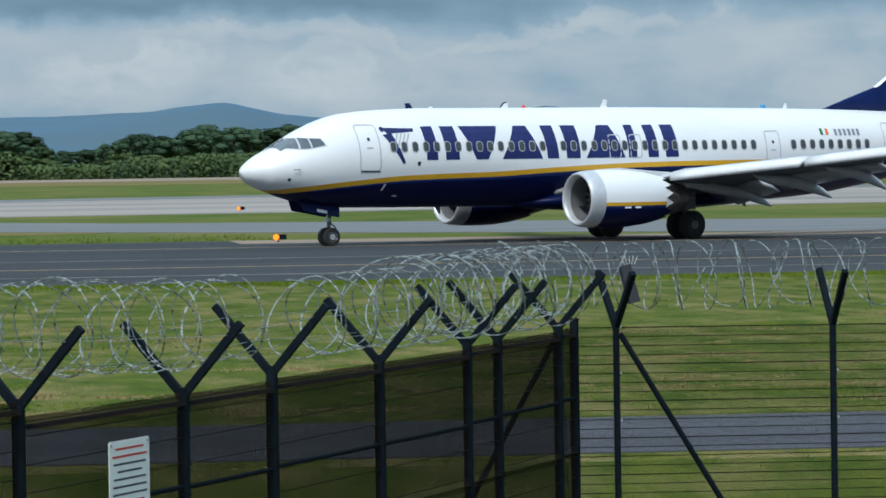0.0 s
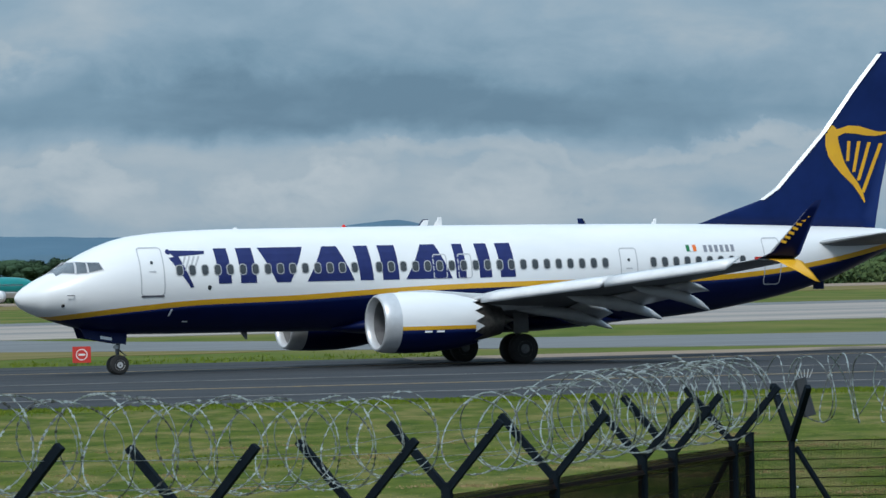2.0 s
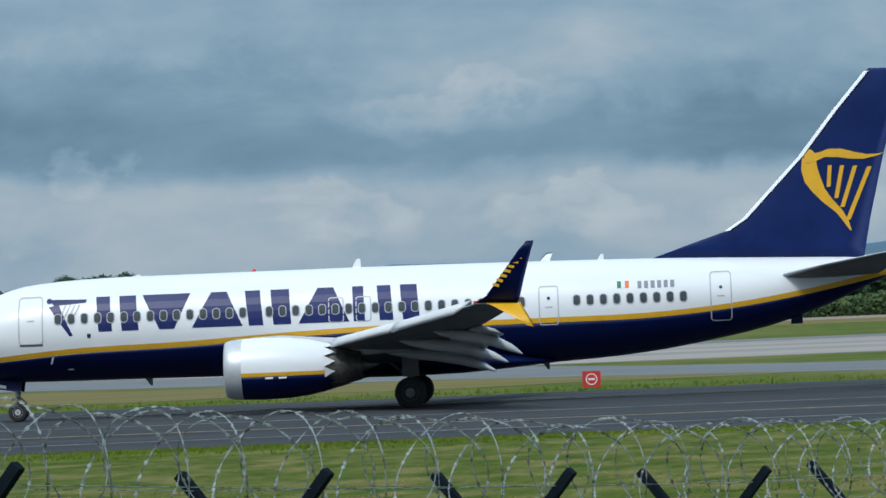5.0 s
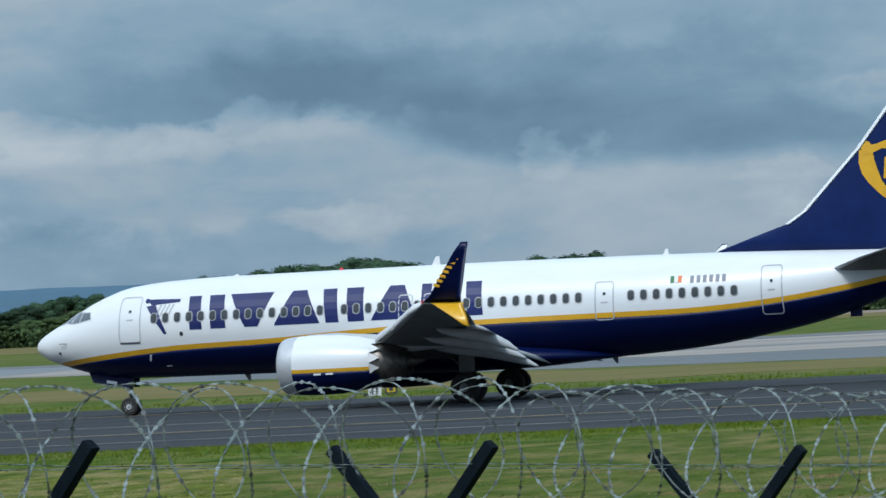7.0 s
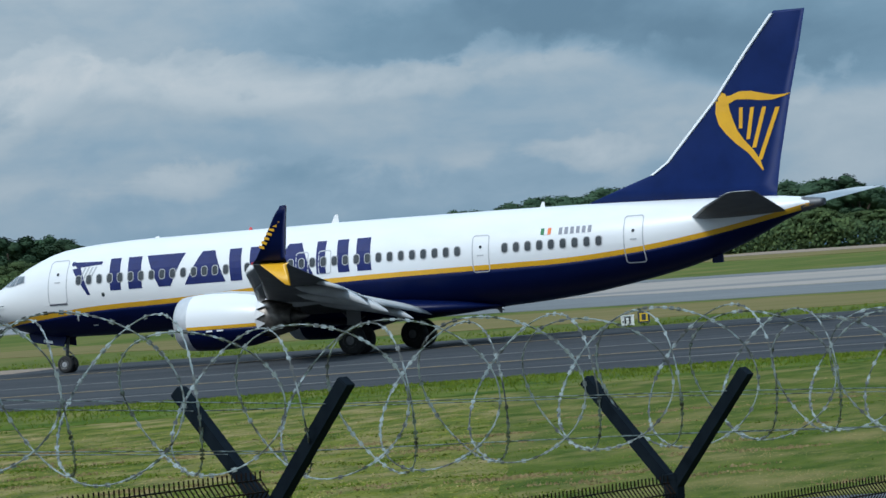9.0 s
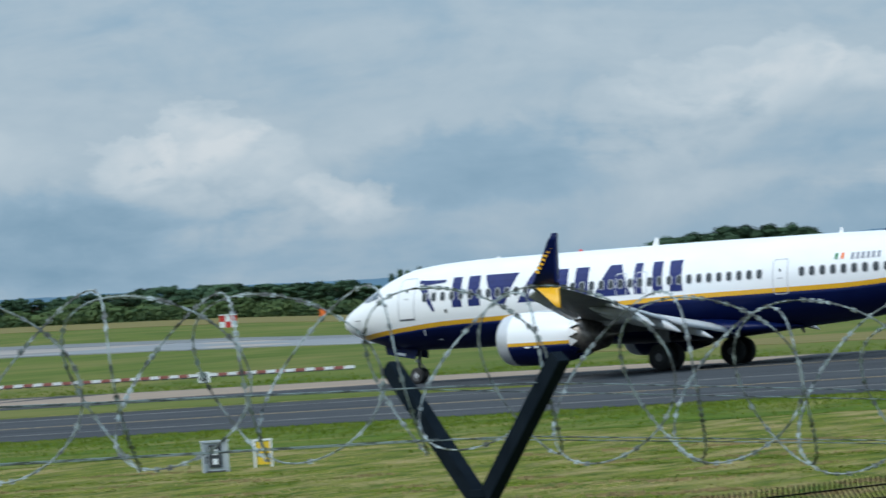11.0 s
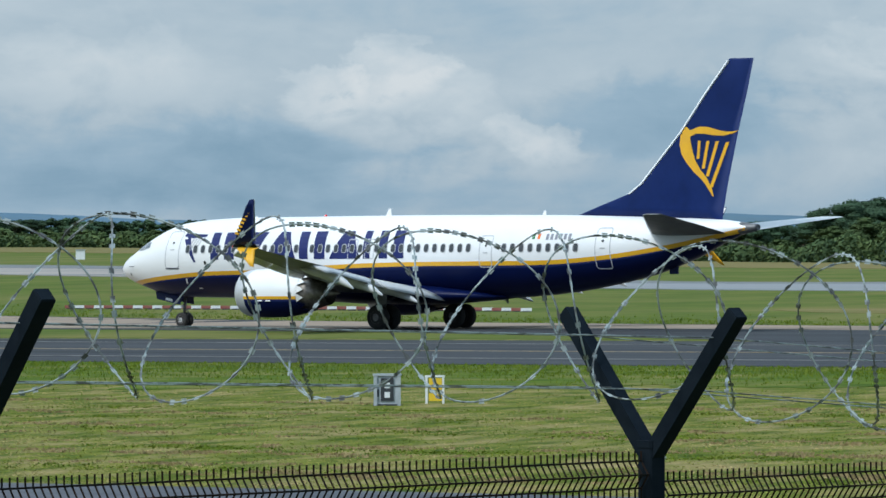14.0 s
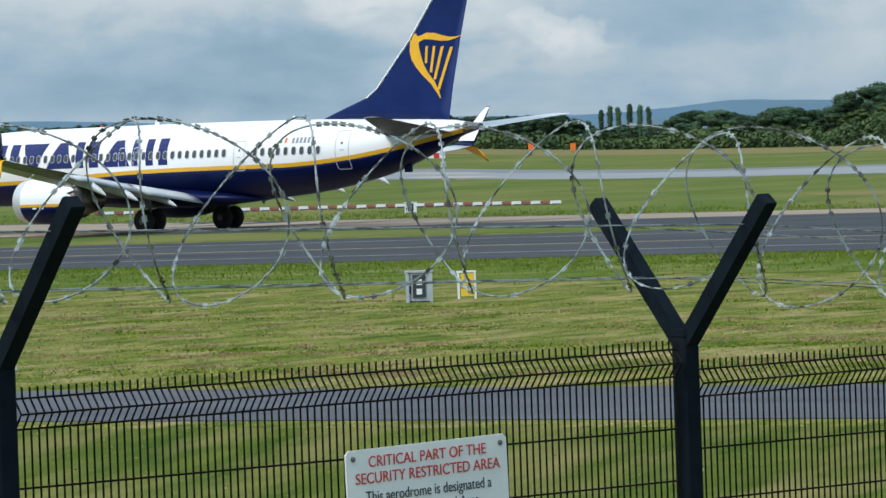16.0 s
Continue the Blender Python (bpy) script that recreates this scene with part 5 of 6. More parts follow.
def tail_bars(s):
    rows = []
    for a, b, c, d, w in ((35.78, 8.62, 35.7, 7.8, 0.15), (36.25, 8.6, 35.98, 7.35, 0.16), (36.75, 8.57, 36.2, 7.0, 0.17), (37.3, 8.52, 36.4, 6.5, 0.18)):
        rows.append(flat_strip([(a + (c - a) * q - w / 2, b + (d - b) * q, a + (c - a) * q + w / 2, b + (d - b) * q) for q in (0, 0.25, 0.5, 0.75, 1)], s))
    return rows


airliner, WHEELS = build_airliner()
airliner.matrix_basis = pose(TAXI[0][1], TAXI[0][2], 0.024, 0, 0, 180 - TAXI[0][3])
far_d, far_yaw = 665.0, 6.79
fx, fy = far_d * math.sin(radians(far_yaw)), far_d * math.cos(radians(far_yaw))
far_plane = copy_thing(airliner, pose(fx, fy, ground_z(fx, fy) + 0.07, 0, 0, 43))
tagged(far_plane, "far white and navy airliner standing beyond the runway")


def repainted_airliner(upper, emblem, shade, label):
    """Another airline's jet behind the runway: painted crown and fin, white belly and engines."""
    plane = copy_thing(airliner, Matrix.Identity(4))
    recoloured = {}

    def paint(ob, mat, label):
        key = (ob.data.name, mat.name)
        if key not in recoloured:
            me = ob.data.copy()
            me.materials.clear()
            me.materials.append(mat)
            recoloured[key] = me
        ob.data = recoloured[key]
        tagged(ob, label)

    for ob in list(plane.children_recursive):
        nm = ob.name.split(".")[0]
        if nm in ("title_block", "emblem", "emblem_bar", "winglet_marks", "cowl_mark", "door_mark", "fin_leading_edge"):
            bpy.data.objects.remove(ob)
        elif nm in ("upper_fuselage", "stripe", "fin"):
            paint(ob, upper if nm == "fin" or upper is TEAL else WHITE, shade + " fin" if nm == "fin" else shade + " crown of the fuselage" if upper is TEAL else "white crown of the fuselage")
        elif nm == "tail_emblem":
            paint(ob, emblem, "plain emblem shape on the fin")
        elif nm in ("lower_fuselage", "belly_fairing", "cowl_stripe", "lower_cowl", "lower_chevrons", "winglet", "lower_winglet", "nose_gear_door", "tail_skid"):
            paint(ob, WHITE, "white painted " + nm.replace("_", " "))
        elif nm in ("tail_cone",):
            tagged(ob, "bare metal tail cone")
    tagged(plane, label, "airliner")
    return plane


GREEN_HEADING = radians(38)


def green_pose(t):
    """The far jet rolls along its line at walking pace; its nose is given as yaw from the camera's place."""
    s = 0.8 * (t - 1.9) - REF
    x = 785 * math.sin(radians(-1.83)) + s * math.cos(GREEN_HEADING)
    y = 785 * math.cos(radians(1.83)) + s * math.sin(GREEN_HEADING)
    return pose(x, y, ground_z(x, y) + 0.15, 0, 0, 38)


green_jet = repainted_airliner(TEAL, LEAF_GREEN, "teal green", "far teal and white airliner rolling slowly beyond the runway")
blue_jet = repainted_airliner(SKY_BLUE, WHITE, "light blue", "far white airliner with a light blue fin beyond the runway")
bx, by = 760 * math.sin(radians(11.6)), 760 * math.cos(radians(11.6))
blue_jet.matrix_basis = pose(bx, by, ground_z(bx, by) + 0.13, 0, 0, 40)
green_jet.matrix_basis = green_pose(0)


# ---------------------------------------------------------------- fence
FX, FY, FA = -5.039, 11.559, 1.148
FD, FN = Vector((math.cos(FA), math.sin(FA), 0)), Vector((math.sin(FA), -math.cos(FA), 0))
POSTS = [(-4, 2.62), (-3, 2.52), (-2, 2.43), (-1, 2.346), (0, 2.273), (1, 2.076), (2, 1.949), (3, 1.804), (4, 1.686), (5, 1.576), (6, 1.505), (6.63, 1.56), (7.5, 1.53), (8.32, 1.56), (8.63, 1.57), (9.29, 1.585), (9.48, 1.6)]


def fence_at(k, z=0.0):
    return Vector((FX, FY, z)) + FD * (2.5 * k)


def post_meshes(height):
    shaft = box(-0.032, -0.032, -height, 0.032, 0.032, 0.0, 0.006)
    cap = box(-0.035, -0.035, -0.012, 0.035, 0.035, 0.01, 0.008)
    arms = []
    for s in (1, -1):
        d = Vector((0, -s * 0.375, 0.432))
        n = Vector((0, 0.432, s * 0.375)).normalized() * 0.024
        ring = [Vector((-0.024, 0, 0)) - n, Vector((0.024, 0, 0)) - n, Vector((0.024, 0, 0)) + n, Vector((-0.024, 0, 0)) + n]
        o = Vector((0, -s * 0.012, -0.03))
        arms.append(loft([[p + o for p in ring], [p + o + d for p in ring], [p * 0.9 + o + d * 1.012 for p in ring]]))
    return shaft, cap, arms


def fence_post(pos, ang, height, label, arm=True, slim=1.0):
    ob = thing("fence_post", label, "fence post", "posts of the perimeter fence", m=Matrix.Translation(pos) @ Matrix.Rotation(ang, 4, "Z"))
    shaft, cap, arms = post_meshes(height)
    shaft, cap = [([(x * slim, y * slim, z) for x, y, z in g[0]], g[1]) for g in (shaft, cap)]
    part("post", shaft, POST, ob)
    part("cap", cap, POST, ob)
    if arm:
        for a in arms:
            part("arm", a, POST, ob)
    for z in (-0.045, -0.43, -0.82):
        part("bolt", lathe([(0.031, 0.011), (0.041, 0.010), (0.043, 0.004)], "X", 8, (0, -0.012, z)), BOLT, ob)
    return ob


for k, z in POSTS:
    p = fence_at(k, z)
    fence_post(p, FA, z - ground_z(p.x, p.y) + 0.25, "black coated steel fence post with forked arms", k < 9.4)


def wire_panel(k0, z, netted):
    """Welded mesh panel, folded near the top, between post k0 and the next."""
    a, b = fence_at(k0[0], z), fence_at(k0[1], z)
    length = (b - a).length - 0.085
    o = a + FD * 0.0425
    ob = thing("wire_fence", "dark netting-covered mesh fence panel" if netted else "black welded wire mesh fence panel", "fence", "bays of the perimeter fence")
    base = ground_z(o.x, o.y) + 0.03
    depth = z - base
    prof = [(0.03, 0), (0, 0), (-0.042, 0.032), (-0.084, 0)]
    fold2 = 0.95
    if depth > fold2 + 0.3:
        prof += [(-fold2, 0), (-fold2 - 0.042, 0.032), (-fold2 - 0.084, 0)]
    prof += [(-depth, 0)]
    geo = []
    n = max(2, int(round(length / 0.0255)))
    for i in range(n + 1):
        c = o + FD * (length * i / n)
        geo.append(tube([c + FN * q + Vector((0, 0, h)) for h, q in prof], 0.0034, 3))
    part("wire_mesh", join(*geo), WIRE, ob)
    for h in [0, -0.042, -0.084, -0.245, -0.405, -0.565, -0.725, -0.95, -0.992, -1.034, -1.2, -1.4, -1.6, -1.8]:
        if -h < depth:
            q = 0.034 if h in (-0.042, -0.992) else 0.004
            part("cross_wire", tube([o + FN * q + Vector((0, 0, h)), o + FD * length + FN * q + Vector((0, 0, h))], 0.0032, 5), WIRE, ob)
    if netted:
        v, f = [], []
        m = 14
        for i in range(m + 1):
            for h in (0.02, -depth * 0.35, -depth * 0.7, -depth):
                sag = 0.010 * math.sin(i * 1.3 + h * 3)
                v.append(o + FD * (length * i / m) - FN * (0.012 + sag) + Vector((0, 0, h + (0.008 * math.sin(i * 0.9) if h > 0 else 0))))
        for i in range(m):
            for j in range(3):
                f.append((i * 4 + j, i * 4 + j + 1, (i + 1) * 4 + j + 1, (i + 1) * 4 + j))
        part("netting", (v, f), NET, ob, "dark see-through shade netting")
        part("top_rail", tube([o + Vector((0, 0, -0.03)), o + FD * length + Vector((0, 0, -0.03))], 0.014, 8), POST, ob)
        part("mid_rail", tube([o + Vector((0, 0, -0.55)), o + FD * length + Vector((0, 0, -0.55))], 0.014, 8), POST, ob)
    return ob


for i in range(len(POSTS) - 1):
    (ka, za), (kb, zb) = POSTS[i], POSTS[i + 1]
    wire_panel((ka, kb), (za + zb) / 2 - (0.02 if ka == 0 else 0.088), ka >= 4)

# the fence turns a corner and runs on across the grass
CORNER, RIGHT = Vector((5.06, 33.35, 1.57)), Vector((6.9, 33.5, 1.555))
SIDE = (RIGHT - CORNER).normalized()
end = fence_at(9.29, 1.585)
for i in range(4):
    p = CORNER + SIDE * (1.86 * i)
    fence_post(p, math.atan2(SIDE.y, SIDE.x) + (0.0 if i else 0.15), 2.2, "black coated steel post where the fence turns" if i == 0 else "slim black steel post of the cross fence", slim=0.72)
brace = thing("corner_brace", "black diagonal steel brace of the corner post", "brace")
part("brace_tube", tube([CORNER + Vector((0.03, -0.02, -0.1)), CORNER + SIDE * 1.25 + Vector((0, 0, -2.1))], 0.024, 8), POST, brace)
brace = thing("corner_brace", "black diagonal brace behind the netting", "brace")
part("brace_tube", tube([fence_at(9.25, 1.45), fence_at(9.25, -0.4) - FD * 0.5 + FN * -0.9], 0.024, 8), POST, brace)
cross = thing("wire_fence", "thin wire mesh of the cross fence", "fence", "bays of the perimeter fence")
for j in range(26):
    z = 1.52 - 0.0762 * j
    part("cross_wire", tube([CORNER - SIDE * 0.38 + Vector((0, 0, z - 1.57)), CORNER + SIDE * 5.6 + Vector((0, 0, z - 1.57))], 0.0058 if j % 4 == 0 else 0.0042, 4), WIRE, cross)
part("wire_mesh", join(*[tube([CORNER + SIDE * (0.0127 * i) + Vector((0, 0, -0.05)), CORNER + SIDE * (0.0127 * i) + Vector((0, 0, -2.0))], 0.002, 3) for i in range(-29, 440)]), WIRE, cross)
detector = thing("camera_unit", "grey sensor unit clamped to the corner post", "sensor")
part("bracket", tube([CORNER + Vector((0.0, 0, 0.05)), CORNER + Vector((0.11, 0, 0.2))], 0.02, 8), POST, detector)
case_v, case_f = box(-0.05, -0.05, -0.16, 0.05, 0.05, 0.16, 0.015)
part("housing", ([Vector(q) @ Matrix.Rotation(0.25, 3, "Y") + CORNER + Vector((0.115, 0, 0.31)) for q in case_v], case_f), CABD, detector)
part("bird_spikes", join(*[tube([CORNER + Vector((0.08 + 0.02 * i, 0, 0.47)), CORNER + Vector((0.05 + 0.035 * i, 0, 0.54))], 0.004, 4) for i in range(5)]), BOLT, detector)


def coil(start, direction, length, radius, pitch, drop, seed, phase=0.0, hand=1, thick=0.0034, loose=1.0, clips=1.5, pull=0.42):
    """Clipped razor-wire coil: neighbouring turns are drawn together at clips, so the wire swings along the axis as it winds."""
    r = random.Random(seed)
    d = direction.normalized()
    sidev = Vector((d.y, -d.x, 0)).normalized()
    up = Vector((0, 0, 1))
    n = int(length / pitch * 80)
    pts = []
    wob = [1 + loose * r.uniform(-0.10, 0.06) for _ in range(n // 80 + 3)]
    ph = [loose * r.uniform(-0.2, 0.2) for _ in range(n // 80 + 3)]
    for i in range(n + 1):
        t = i / 80
        k, q = int(t), t - int(t)
        q = q * q * (3 - 2 * q)
        rr = radius * (wob[k] * (1 - q) + wob[k + 1] * q)
        sh = ph[k] * (1 - q) + ph[k + 1] * q
        a = math.tau * t * hand + phase
        s = length * i / n
        swing = pull * math.sin(math.tau * t * clips - math.pi / 4)
        pts.append(start + d * (s + (sh + swing) * pitch) + sidev * rr * math.sin(a) + up * (rr * math.cos(a) + drop(s)))
    geo = [tube(pts, thick, 5)]
    v, f = [], []
    acc = 0.0
    for i in range(len(pts) - 1):
        acc += (pts[i + 1] - pts[i]).length
        if acc > 0.024:
            acc = 0.0
            t = (pts[i + 1] - pts[i]).normalized()
            w = t.orthogonal().normalized()
            w = Matrix.Rotation(r.uniform(0, 3.14), 3, t) @ w
            c = pts[i]
            for sgn in (1, -1):
                o = len(v)
                v += [c - t * 0.007 + w * 0.002 * sgn, c + t * 0.007 + w * 0.002 * sgn, c + t * 0.010 + w * 0.0078 * sgn, c - t * 0.010 + w * 0.0078 * sgn]
                f.append((o, o + 1, o + 2, o + 3))
    geo.append((v, f))
    return join(*geo)


def drop_along(s):
    k = s / 2.5 - 4
    return interp(k, POSTS) + interp(k, [(-4, 0.375), (0, 0.385), (0.6, 0.36), (1.2, 0.345), (2, 0.40), (3, 0.42), (5, 0.40), (10, 0.36)])


origin = fence_at(-4, 0)
razor = thing("razor_wire", "coiled galvanised razor wire on the fence arms", "razor wire")
part("coil", coil(origin, FD, 26.0, 0.272, 0.29, drop_along, 1, loose=1.25, thick=0.0029), RAZOR, razor)
far_o = fence_at(6.8, 0)
part("coil", coil(far_o, FD, 6.4, 0.27, 0.34, lambda s: 1.56 + 0.30 + 0.012 * s, 3, thick=0.0048, loose=0.35), RAZOR, razor)
part("coil", coil(far_o + FD * 1.8, FD, 4.4, 0.33, 0.40, lambda s: 1.56 + 0.34, 4, 1.2, 1, thick=0.0048, loose=0.3), RAZOR, razor)
razor2 = thing("razor_wire", "coiled razor wire along the cross fence", "razor wire")
part("coil", coil(CORNER + Vector((-0.9, 0.1, -1.57)), SIDE, 7.0, 0.29, 0.27, lambda s: 1.57 + 0.38, 6, thick=0.0046, loose=0.6, pull=0.16), RAZOR, razor2)
part("coil", coil(CORNER + Vector((-0.7, 0.1, -1.57)), SIDE, 6.8, 0.27, 0.34, lambda s: 1.57 + 0.38, 9, 2.0, -1, thick=0.0042, loose=0.7, pull=0.2), RAZOR, razor2)
for sgn, hh in ((1, 0.33), (-1, 0.33), (1, 0.17), (-1, 0.17)):
    pts = []
    for k, z in POSTS:
        pts.append(fence_at(k, z + hh) + FN * (sgn * hh * 0.93))
    line = thing("strand_wire", "taut galvanised wire strand between the fence arms", "wire", "strands of the fence")
    part("strand", tube(pts, 0.002, 5), RAZOR, line)


# ---------------------------------------------------------------- notices on the fence
def text_mesh(body, size, mat):
    cu = bpy.data.curves.new("words", "FONT")
    cu.body, cu.size, cu.align_x, cu.extrude = body, size, "CENTER", 0.0006
    tmp = bpy.data.objects.new("words", cu)
    scene.collection.objects.link(tmp)
    bpy.context.view_layer.update()
    me = bpy.data.meshes.new_from_object(tmp.evaluated_get(bpy.context.evaluated_depsgraph_get()))
    bpy.data.objects.remove(tmp)
    me.materials.clear()
    me.materials.append(mat)
    return me


def notice(k_mid, z_top, width, height, tilt, lettered, label):
    """Plate hung on the camera's side of the mesh."""
    o = fence_at(k_mid, z_top) + FN * 0.055
    m = Matrix.Rotation(FA, 4, "Z") @ Matrix.Rotation(radians(90), 4, "X")
    m = Matrix.Translation(o) @ m @ Matrix.Rotation(radians(tilt), 4, "Z")
    ob = thing("notice", label, "sign", m=m)
    v, f = box(-width / 2, -height, -0.003, width / 2, 0, 0.003, 0.012)
    part("plate", ([(x, y, z) for x, y, z in v], f), SIGN_W, ob)
    if lettered:
        y = -0.052
        for row, sz, mat in (("CRITICAL PART OF THE", 0.0395, RED_P), ("SECURITY RESTRICTED AREA", 0.0395, RED_P), ("This aerodrome is designated a", 0.039, INK), ("Security Restricted Area", 0.039, INK)):
            t = part("lettering", text_mesh(row, sz, mat), mat, ob)
            t.location = (0, y, 0.005)
            t.scale = (1.05 if mat is RED_P else 0.95, 1.15, 1)
            y -= 0.047 if mat is RED_P else 0.046
            if row.startswith("SEC"):
                y -= 0.006
        for i in range(4):
            part("text_bar", box(-width * 0.4, -0.36 - 0.05 * i, 0.0035, width * (0.4 - 0.07 * (i % 2)), -0.34 - 0.05 * i, 0.0042), INK, ob)
    else:
        for i, (w, mat) in enumerate(((0.7, RED_P), (0.86, RED_P), (0.8, INK), (0.62, INK), (0.8, INK), (0.84, INK), (0.86, INK), (0.7, RED_P))):
            yy = -0.05 - 0.045 * i
            part("text_bar", box(-width * w / 2, yy - 0.0065, 0.0035, width * w / 2, yy + 0.0065, 0.0042), mat, ob)
    for sx in (-1, 1):
        part("fixing", lathe([(0.003, 0.008), (0.007, 0.008), (0.009, 0.003)], "Z", 8, (sx * (width / 2 - 0.025), -0.025, 0)), STEEL, ob)
    return ob


notice(-0.432, 2.009, 0.60, 0.42, 1.2, True, "white notice with red and black lettering on the mesh fence")
notice(5.592, 1.263, 0.62, 0.44, 0.0, False, "white notice with red and dark lines on the netted fence")


# ---------------------------------------------------------------- airfield furniture
def spot(yaw, base_elev=None, dist=None):
    if dist is None:
        dist = EYE[2] / math.tan(radians(-base_elev))
    x, y = dist * math.sin(radians(yaw)), dist * math.cos(radians(yaw))
    return Matrix.Translation((x, y, ground_z(x, y))) @ Matrix.Rotation(radians(-yaw), 4, "Z"), dist


def guard_light(yaw, e, dist=None):
    m, _ = spot(yaw, e, dist)
    ob = thing("guard_light", "black runway guard light with a lit amber lens", "airfield light", "amber guard lights", m=m)
    part("stem", tube([(0, 0, -0.02), (0, 0, 0.14)], 0.04, 8), POST, ob)
    part("hood", box(-0.2, -0.08, 0.14, 0.36, 0.10, 0.36, 0.03), POST, ob)
    part("lens", lathe([(-0.1, 0.02), (-0.1, 0.12), (-0.08, 0.13), (-0.07, 0.13)], "Y", 16, (-0.08, 0, 0.24)), ORANGE_LENS, ob, "lit amber lens")


guard_light(3.9, -0.93)
guard_light(3.37, None, 290)


def box_sign(m, w, h, plate, mark, label):
    ob = thing("airfield_sign", label, "airfield sign", "airfield signs", m=m)
    for sx in (-1, 1):
        part("leg", tube([(sx * w * 0.32, 0, -0.05), (sx * w * 0.32, 0, 0.14)], 0.025, 6), STEEL, ob)
    part("case", box(-w / 2, -0.06, 0.1, w / 2, 0.06, 0.1 + h, 0.015), plate, ob)
    if mark == "no_entry":
        part("disc", lathe([(-0.064, h * 0.36), (-0.068, h * 0.36)], "Y", 24, (0, 0, 0.1 + h / 2)), SIGN_W, ob)
        part("disc_face", lathe([(-0.067, h * 0.30), (-0.071, h * 0.30)], "Y", 24, (0, 0, 0.1 + h / 2)), RED_P, ob)
        part("bar", box(-h * 0.2, -0.076, 0.1 + h * 0.44, h * 0.2, -0.07, 0.1 + h * 0.56), SIGN_W, ob)
    elif mark == "ring":
        part("panel", box(-w * 0.34, -0.066, 0.1 + h * 0.12, w * 0.34, -0.06, 0.1 + h * 0.88), SIGN_Y, ob)
        part("mark", box(-w * 0.18, -0.072, 0.1 + h * 0.22, w * 0.18, -0.066, 0.1 + h * 0.78, 0.02), INK, ob)
    elif mark == "plain":
        part("panel", box(-w * 0.42, -0.066, 0.1 + h * 0.1, w * 0.42, -0.06, 0.1 + h * 0.9), SIGN_Y, ob)
    return ob


box_sign(spot(-1.29, -0.88)[0], 0.82, 0.72, RED_P, "no_entry", "square red airfield sign with a white ring and bar")
box_sign(spot(-10.74, -0.86)[0], 0.55, 0.5, INK, "ring", "small black and yellow taxiway sign")
box_sign(spot(-33.9, None, 190)[0], 1.1, 0.5, SIGN_Y, "plain", "low yellow taxiway sign")


def cabinet(m, w, h, label, mat=CAB):
    ob = thing("cabinet", label, "cabinet", m=m)
    part("plinth", box(-w * 0.52, -0.16, -0.05, w * 0.52, 0.16, 0.03), CABD, ob)
    part("body", box(-w / 2, -0.15, 0.03, w / 2, 0.15, h, 0.02), mat, ob)
    part("lid", box(-w * 0.54, -0.18, h, w * 0.54, 0.18, h + 0.04, 0.03), mat, ob)
    for sx in (-1, 1):
        part("side_post", box(sx * w * 0.44 - 0.035, -0.2, 0.0, sx * w * 0.44 + 0.035, -0.15, h * 0.98), mat, ob)
    part("front_panel", box(-w * 0.24, -0.175, 0.1, w * 0.24, -0.15, h * 0.92), CABD, ob)
    for z in (0.36, 0.68):
        part("label_plate", box(-w * 0.1, -0.182, h * z - 0.06, w * 0.1, -0.175, h * z + 0.06), SIGN_W, ob)
    part("dark_vent", box(-w * 0.44, -0.158, h * 0.3, -w * 0.3, -0.15, h * 0.55), INK, ob)
    return ob


cabinet(spot(-27.26, -1.89)[0], 0.56, 0.62, "grey electrical cabinet standing in the mown grass")
m, _ = spot(-26.6, -1.87)
yb = thing("marker_board", "yellow and white marker board on a pale frame in grass", "marker board", m=m)
for sx in (-0.16, 0.19):
    part("leg", box(sx - 0.025, -0.02, -0.05, sx + 0.025, 0.02, 0.58, 0.005), SIGN_W, yb)
part("frame_top", box(-0.2, -0.025, 0.56, 0.22, 0.025, 0.6), SIGN_W, yb)
part("board", box(-0.11, -0.03, 0.3, 0.17, 0.0, 0.54, 0.01), SIGN_Y, yb)
part("lower_board", box(-0.11, -0.03, 0.06, 0.17, 0.0, 0.22, 0.01), SIGN_Y, yb)
cabinet(spot(-10.97, -0.86)[0], 0.6, 0.45, "pale equipment box beside the taxiway", SIGN_W)
cabinet(spot(-27.34, None, 240)[0], 0.7, 0.6, "small white equipment box by the barrier boards", SIGN_W)

# red and white barrier boards
for i in range(48):
    yaw = -31.7 + 6.4 * i / 47
    dist = 268 - 1.2 * i * 0.3
    m, _ = spot(yaw, None, dist)
    b = thing("barrier_board", "low red and white barrier board on grass", "barrier", "row of barrier boards", m=m)
    part("foot", box(-0.25, -0.18, -0.05, 0.25, 0.18, 0.06), CABD, b)
    part("board", box(-0.34, -0.03, 0.04, 0.34, 0.03, 0.24, 0.01), SIGN_W if i % 2 else RED_WORN, b)
for yaw, dist in ((-31.55, 620), (-30.52, 620)):
    m, _ = spot(yaw, None, dist)
    ob = thing("equipment_hut", "small white equipment hut in the far grass", "hut", m=m)
    part("hut", box(-0.7, -0.6, -0.1, 0.7, 0.6, 1.4, 0.05), SIGN_W, ob)
    part("hut_roof", box(-0.8, -0.7, 1.4, 0.8, 0.7, 1.5, 0.05), CAB, ob)
m, _ = spot(-26.95, None, 640)
ob = thing("equipment_hut", "red and white chequered hut in the far grass", "hut", m=m)
for i in range(3):
    for j in range(2):
        part("panel", box(-1.35 + 0.9 * i, -0.8, j * 1.0 - 0.1, -0.45 + 0.9 * i, 0.8, j * 1.0 + 0.9), RED_P if (i + j) % 2 else SIGN_W, ob)
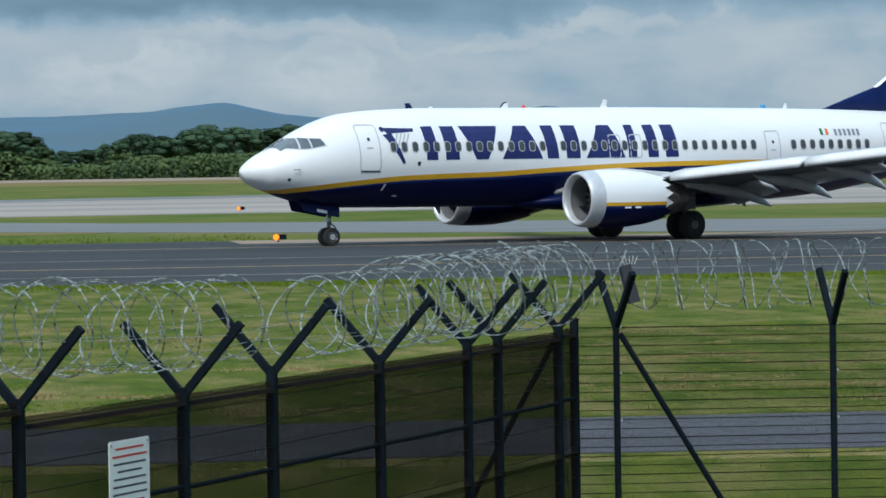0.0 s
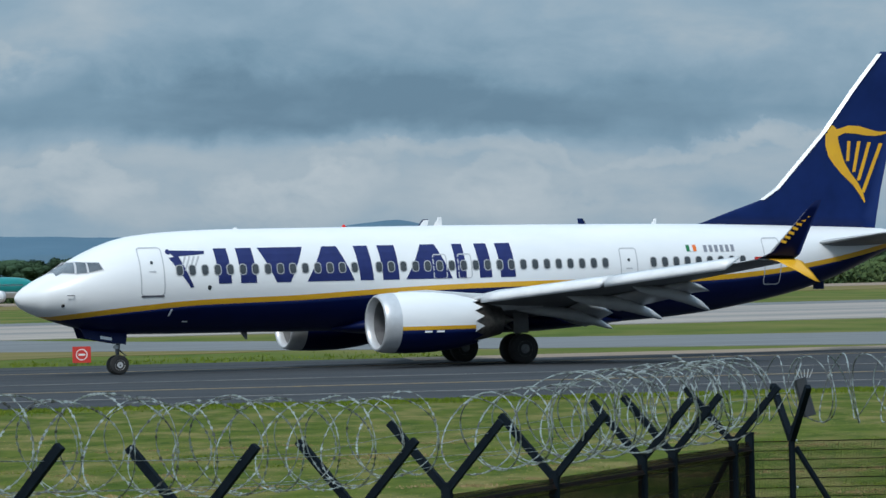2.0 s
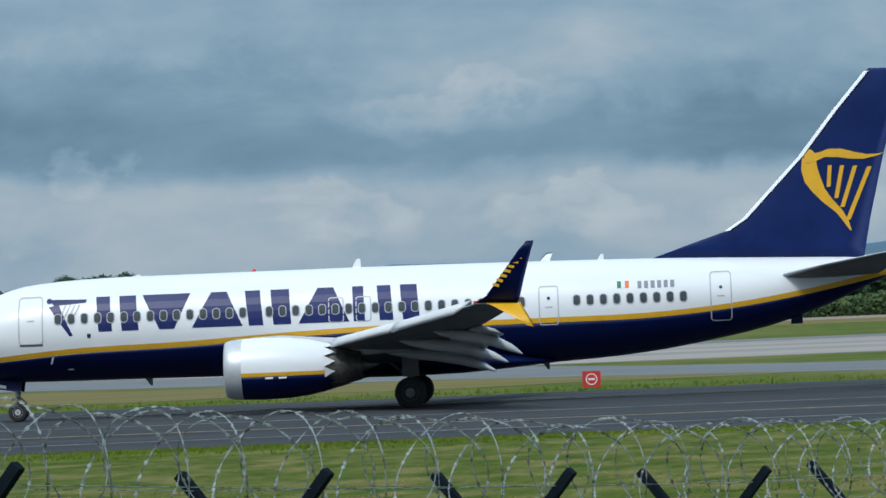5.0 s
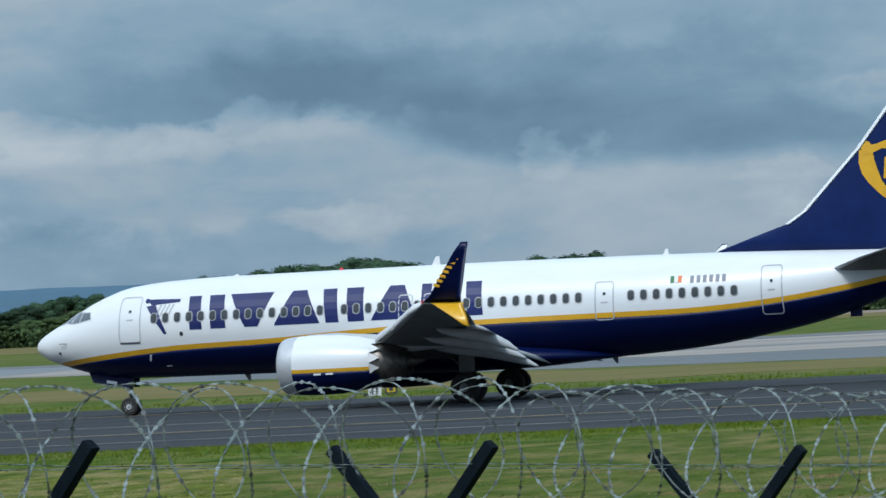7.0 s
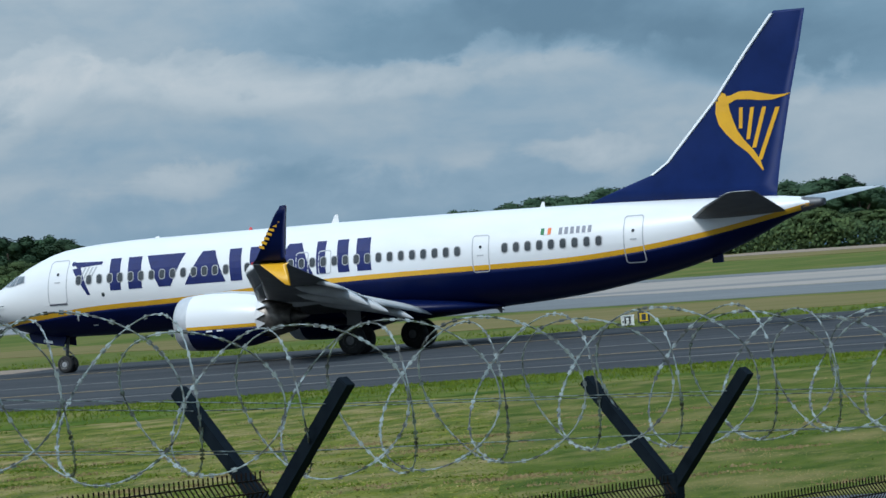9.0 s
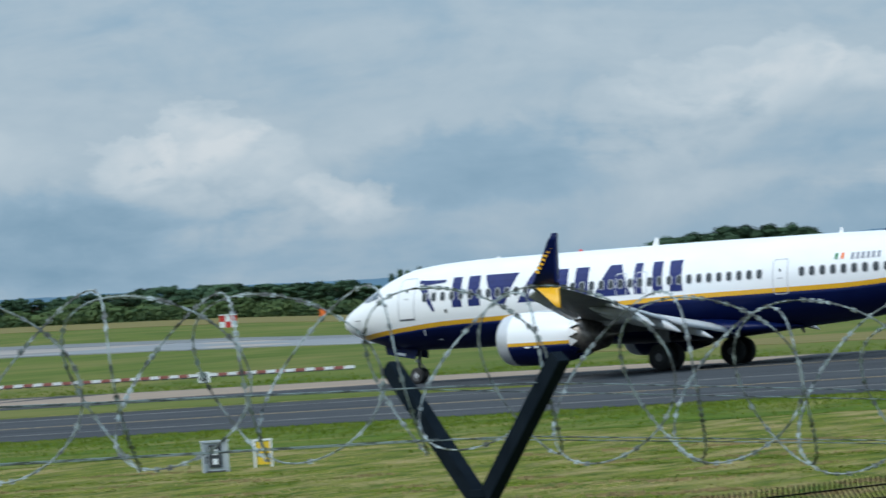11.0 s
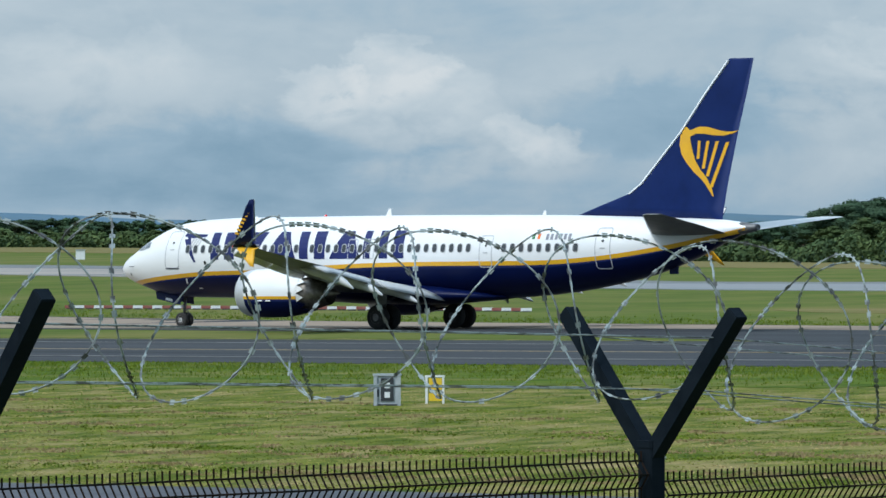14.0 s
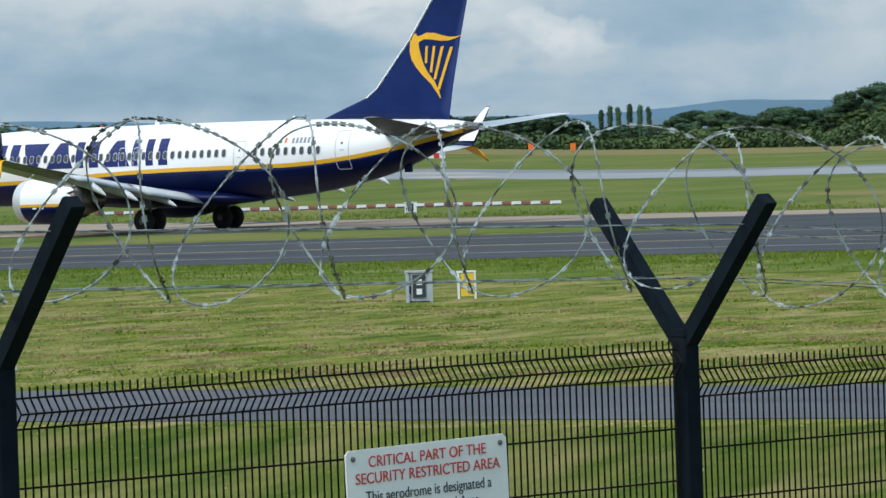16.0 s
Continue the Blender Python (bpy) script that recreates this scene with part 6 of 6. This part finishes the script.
part("hut_roof", box(-1.45, -0.9, 1.9, 1.45, 0.9, 2.05, 0.1), SIGN_W, ob)
for yaw in (-25.62, -25.03):
    m, _ = spot(yaw, None, 800)
    ob = thing("marker_post", "orange marker boards on posts before the woods", "marker", "orange markers", m=m)
    part("post", tube([(0, 0, -0.1), (0, 0, 1.0)], 0.06, 6), STEEL, ob)
    part("board", box(-0.55, -0.05, 0.5, 0.55, 0.05, 1.9, 0.05), ORANGE_P, ob)


def far_vehicle(yaw, dist, w, h, mat, label):
    m, _ = spot(yaw, None, dist)
    ob = thing("vehicle", label, "vehicle", "vehicles at the woods", m=m)
    part("body", box(-w / 2, -0.9, 0.35, w / 2, 0.9, h * 0.6, 0.2), mat, ob)
    part("cab", box(-w * 0.3, -0.8, h * 0.6, w * 0.34, 0.8, h, 0.25), mat, ob)
    part("glass", box(-w * 0.25, -0.82, h * 0.64, w * 0.28, -0.805, h * 0.92), PANE, ob)
    for sx in (-0.32, 0.32):
        part("wheel", lathe([(-0.95, 0.1), (-0.95, 0.34), (-0.75, 0.34)], "Y", 14, (w * sx, 0, 0.34)), TYRE, ob)


def work_barrier(yaw, dist):
    m, _ = spot(yaw, None, dist)
    ob = thing("barrier", "long low orange plastic barrier before the woods", "barrier", "orange barriers", m=m)
    for i in range(3):
        part("barrier_unit", box(-2.85 + 1.92 * i, -0.2, 0.0, -0.99 + 1.92 * i, 0.2, 0.85, 0.08), ORANGE_P, ob)


work_barrier(-1.4, 752)
work_barrier(5.53, 752)
far_vehicle(-12.6, 890, 3.2, 1.6, RED_WORN, "small red van parked before the woods")
far_vehicle(-12.3, 890, 3.6, 2.2, CABD, "dark vehicle parked before the woods")
far_vehicle(-12.0, 892, 3.4, 1.8, SIGN_W, "small white van parked before the woods")


# ---------------------------------------------------------------- movement
def motions():
    # it leans outwards by a fraction of a degree while it turns
    walk(airliner, [(t, pose(x, y, 0.024, interp(t, [(0, -0.4), (4.2, -0.4), (8.2, 0)]), 0, 180 - a)) for t, x, y, a in TAXI])
    walk(green_jet, [(t, green_pose(t)) for t in (0, 4, 8, 12, 16)])
    # distance rolled, from the track
    ts = [r[0] for r in TAXI]
    ss = [0.0]
    for a, b in zip(TAXI, TAXI[1:]):
        ss.append(ss[-1] + math.hypot(b[1] - a[1], b[2] - a[2]))
    for ob, r in WHEELS:
        loc = ob.location.copy()
        step = 2 if r > 0.5 else 1
        rows_ = []
        for i in range(0, int(SECONDS * FPS) + 1, step):
            t = i / FPS
            rows_.append((t, Matrix.Translation(loc) @ Matrix.Rotation(float(np.interp(t, ts, ss)) / r, 4, "Y")))
        walk(ob, rows_)


motions()
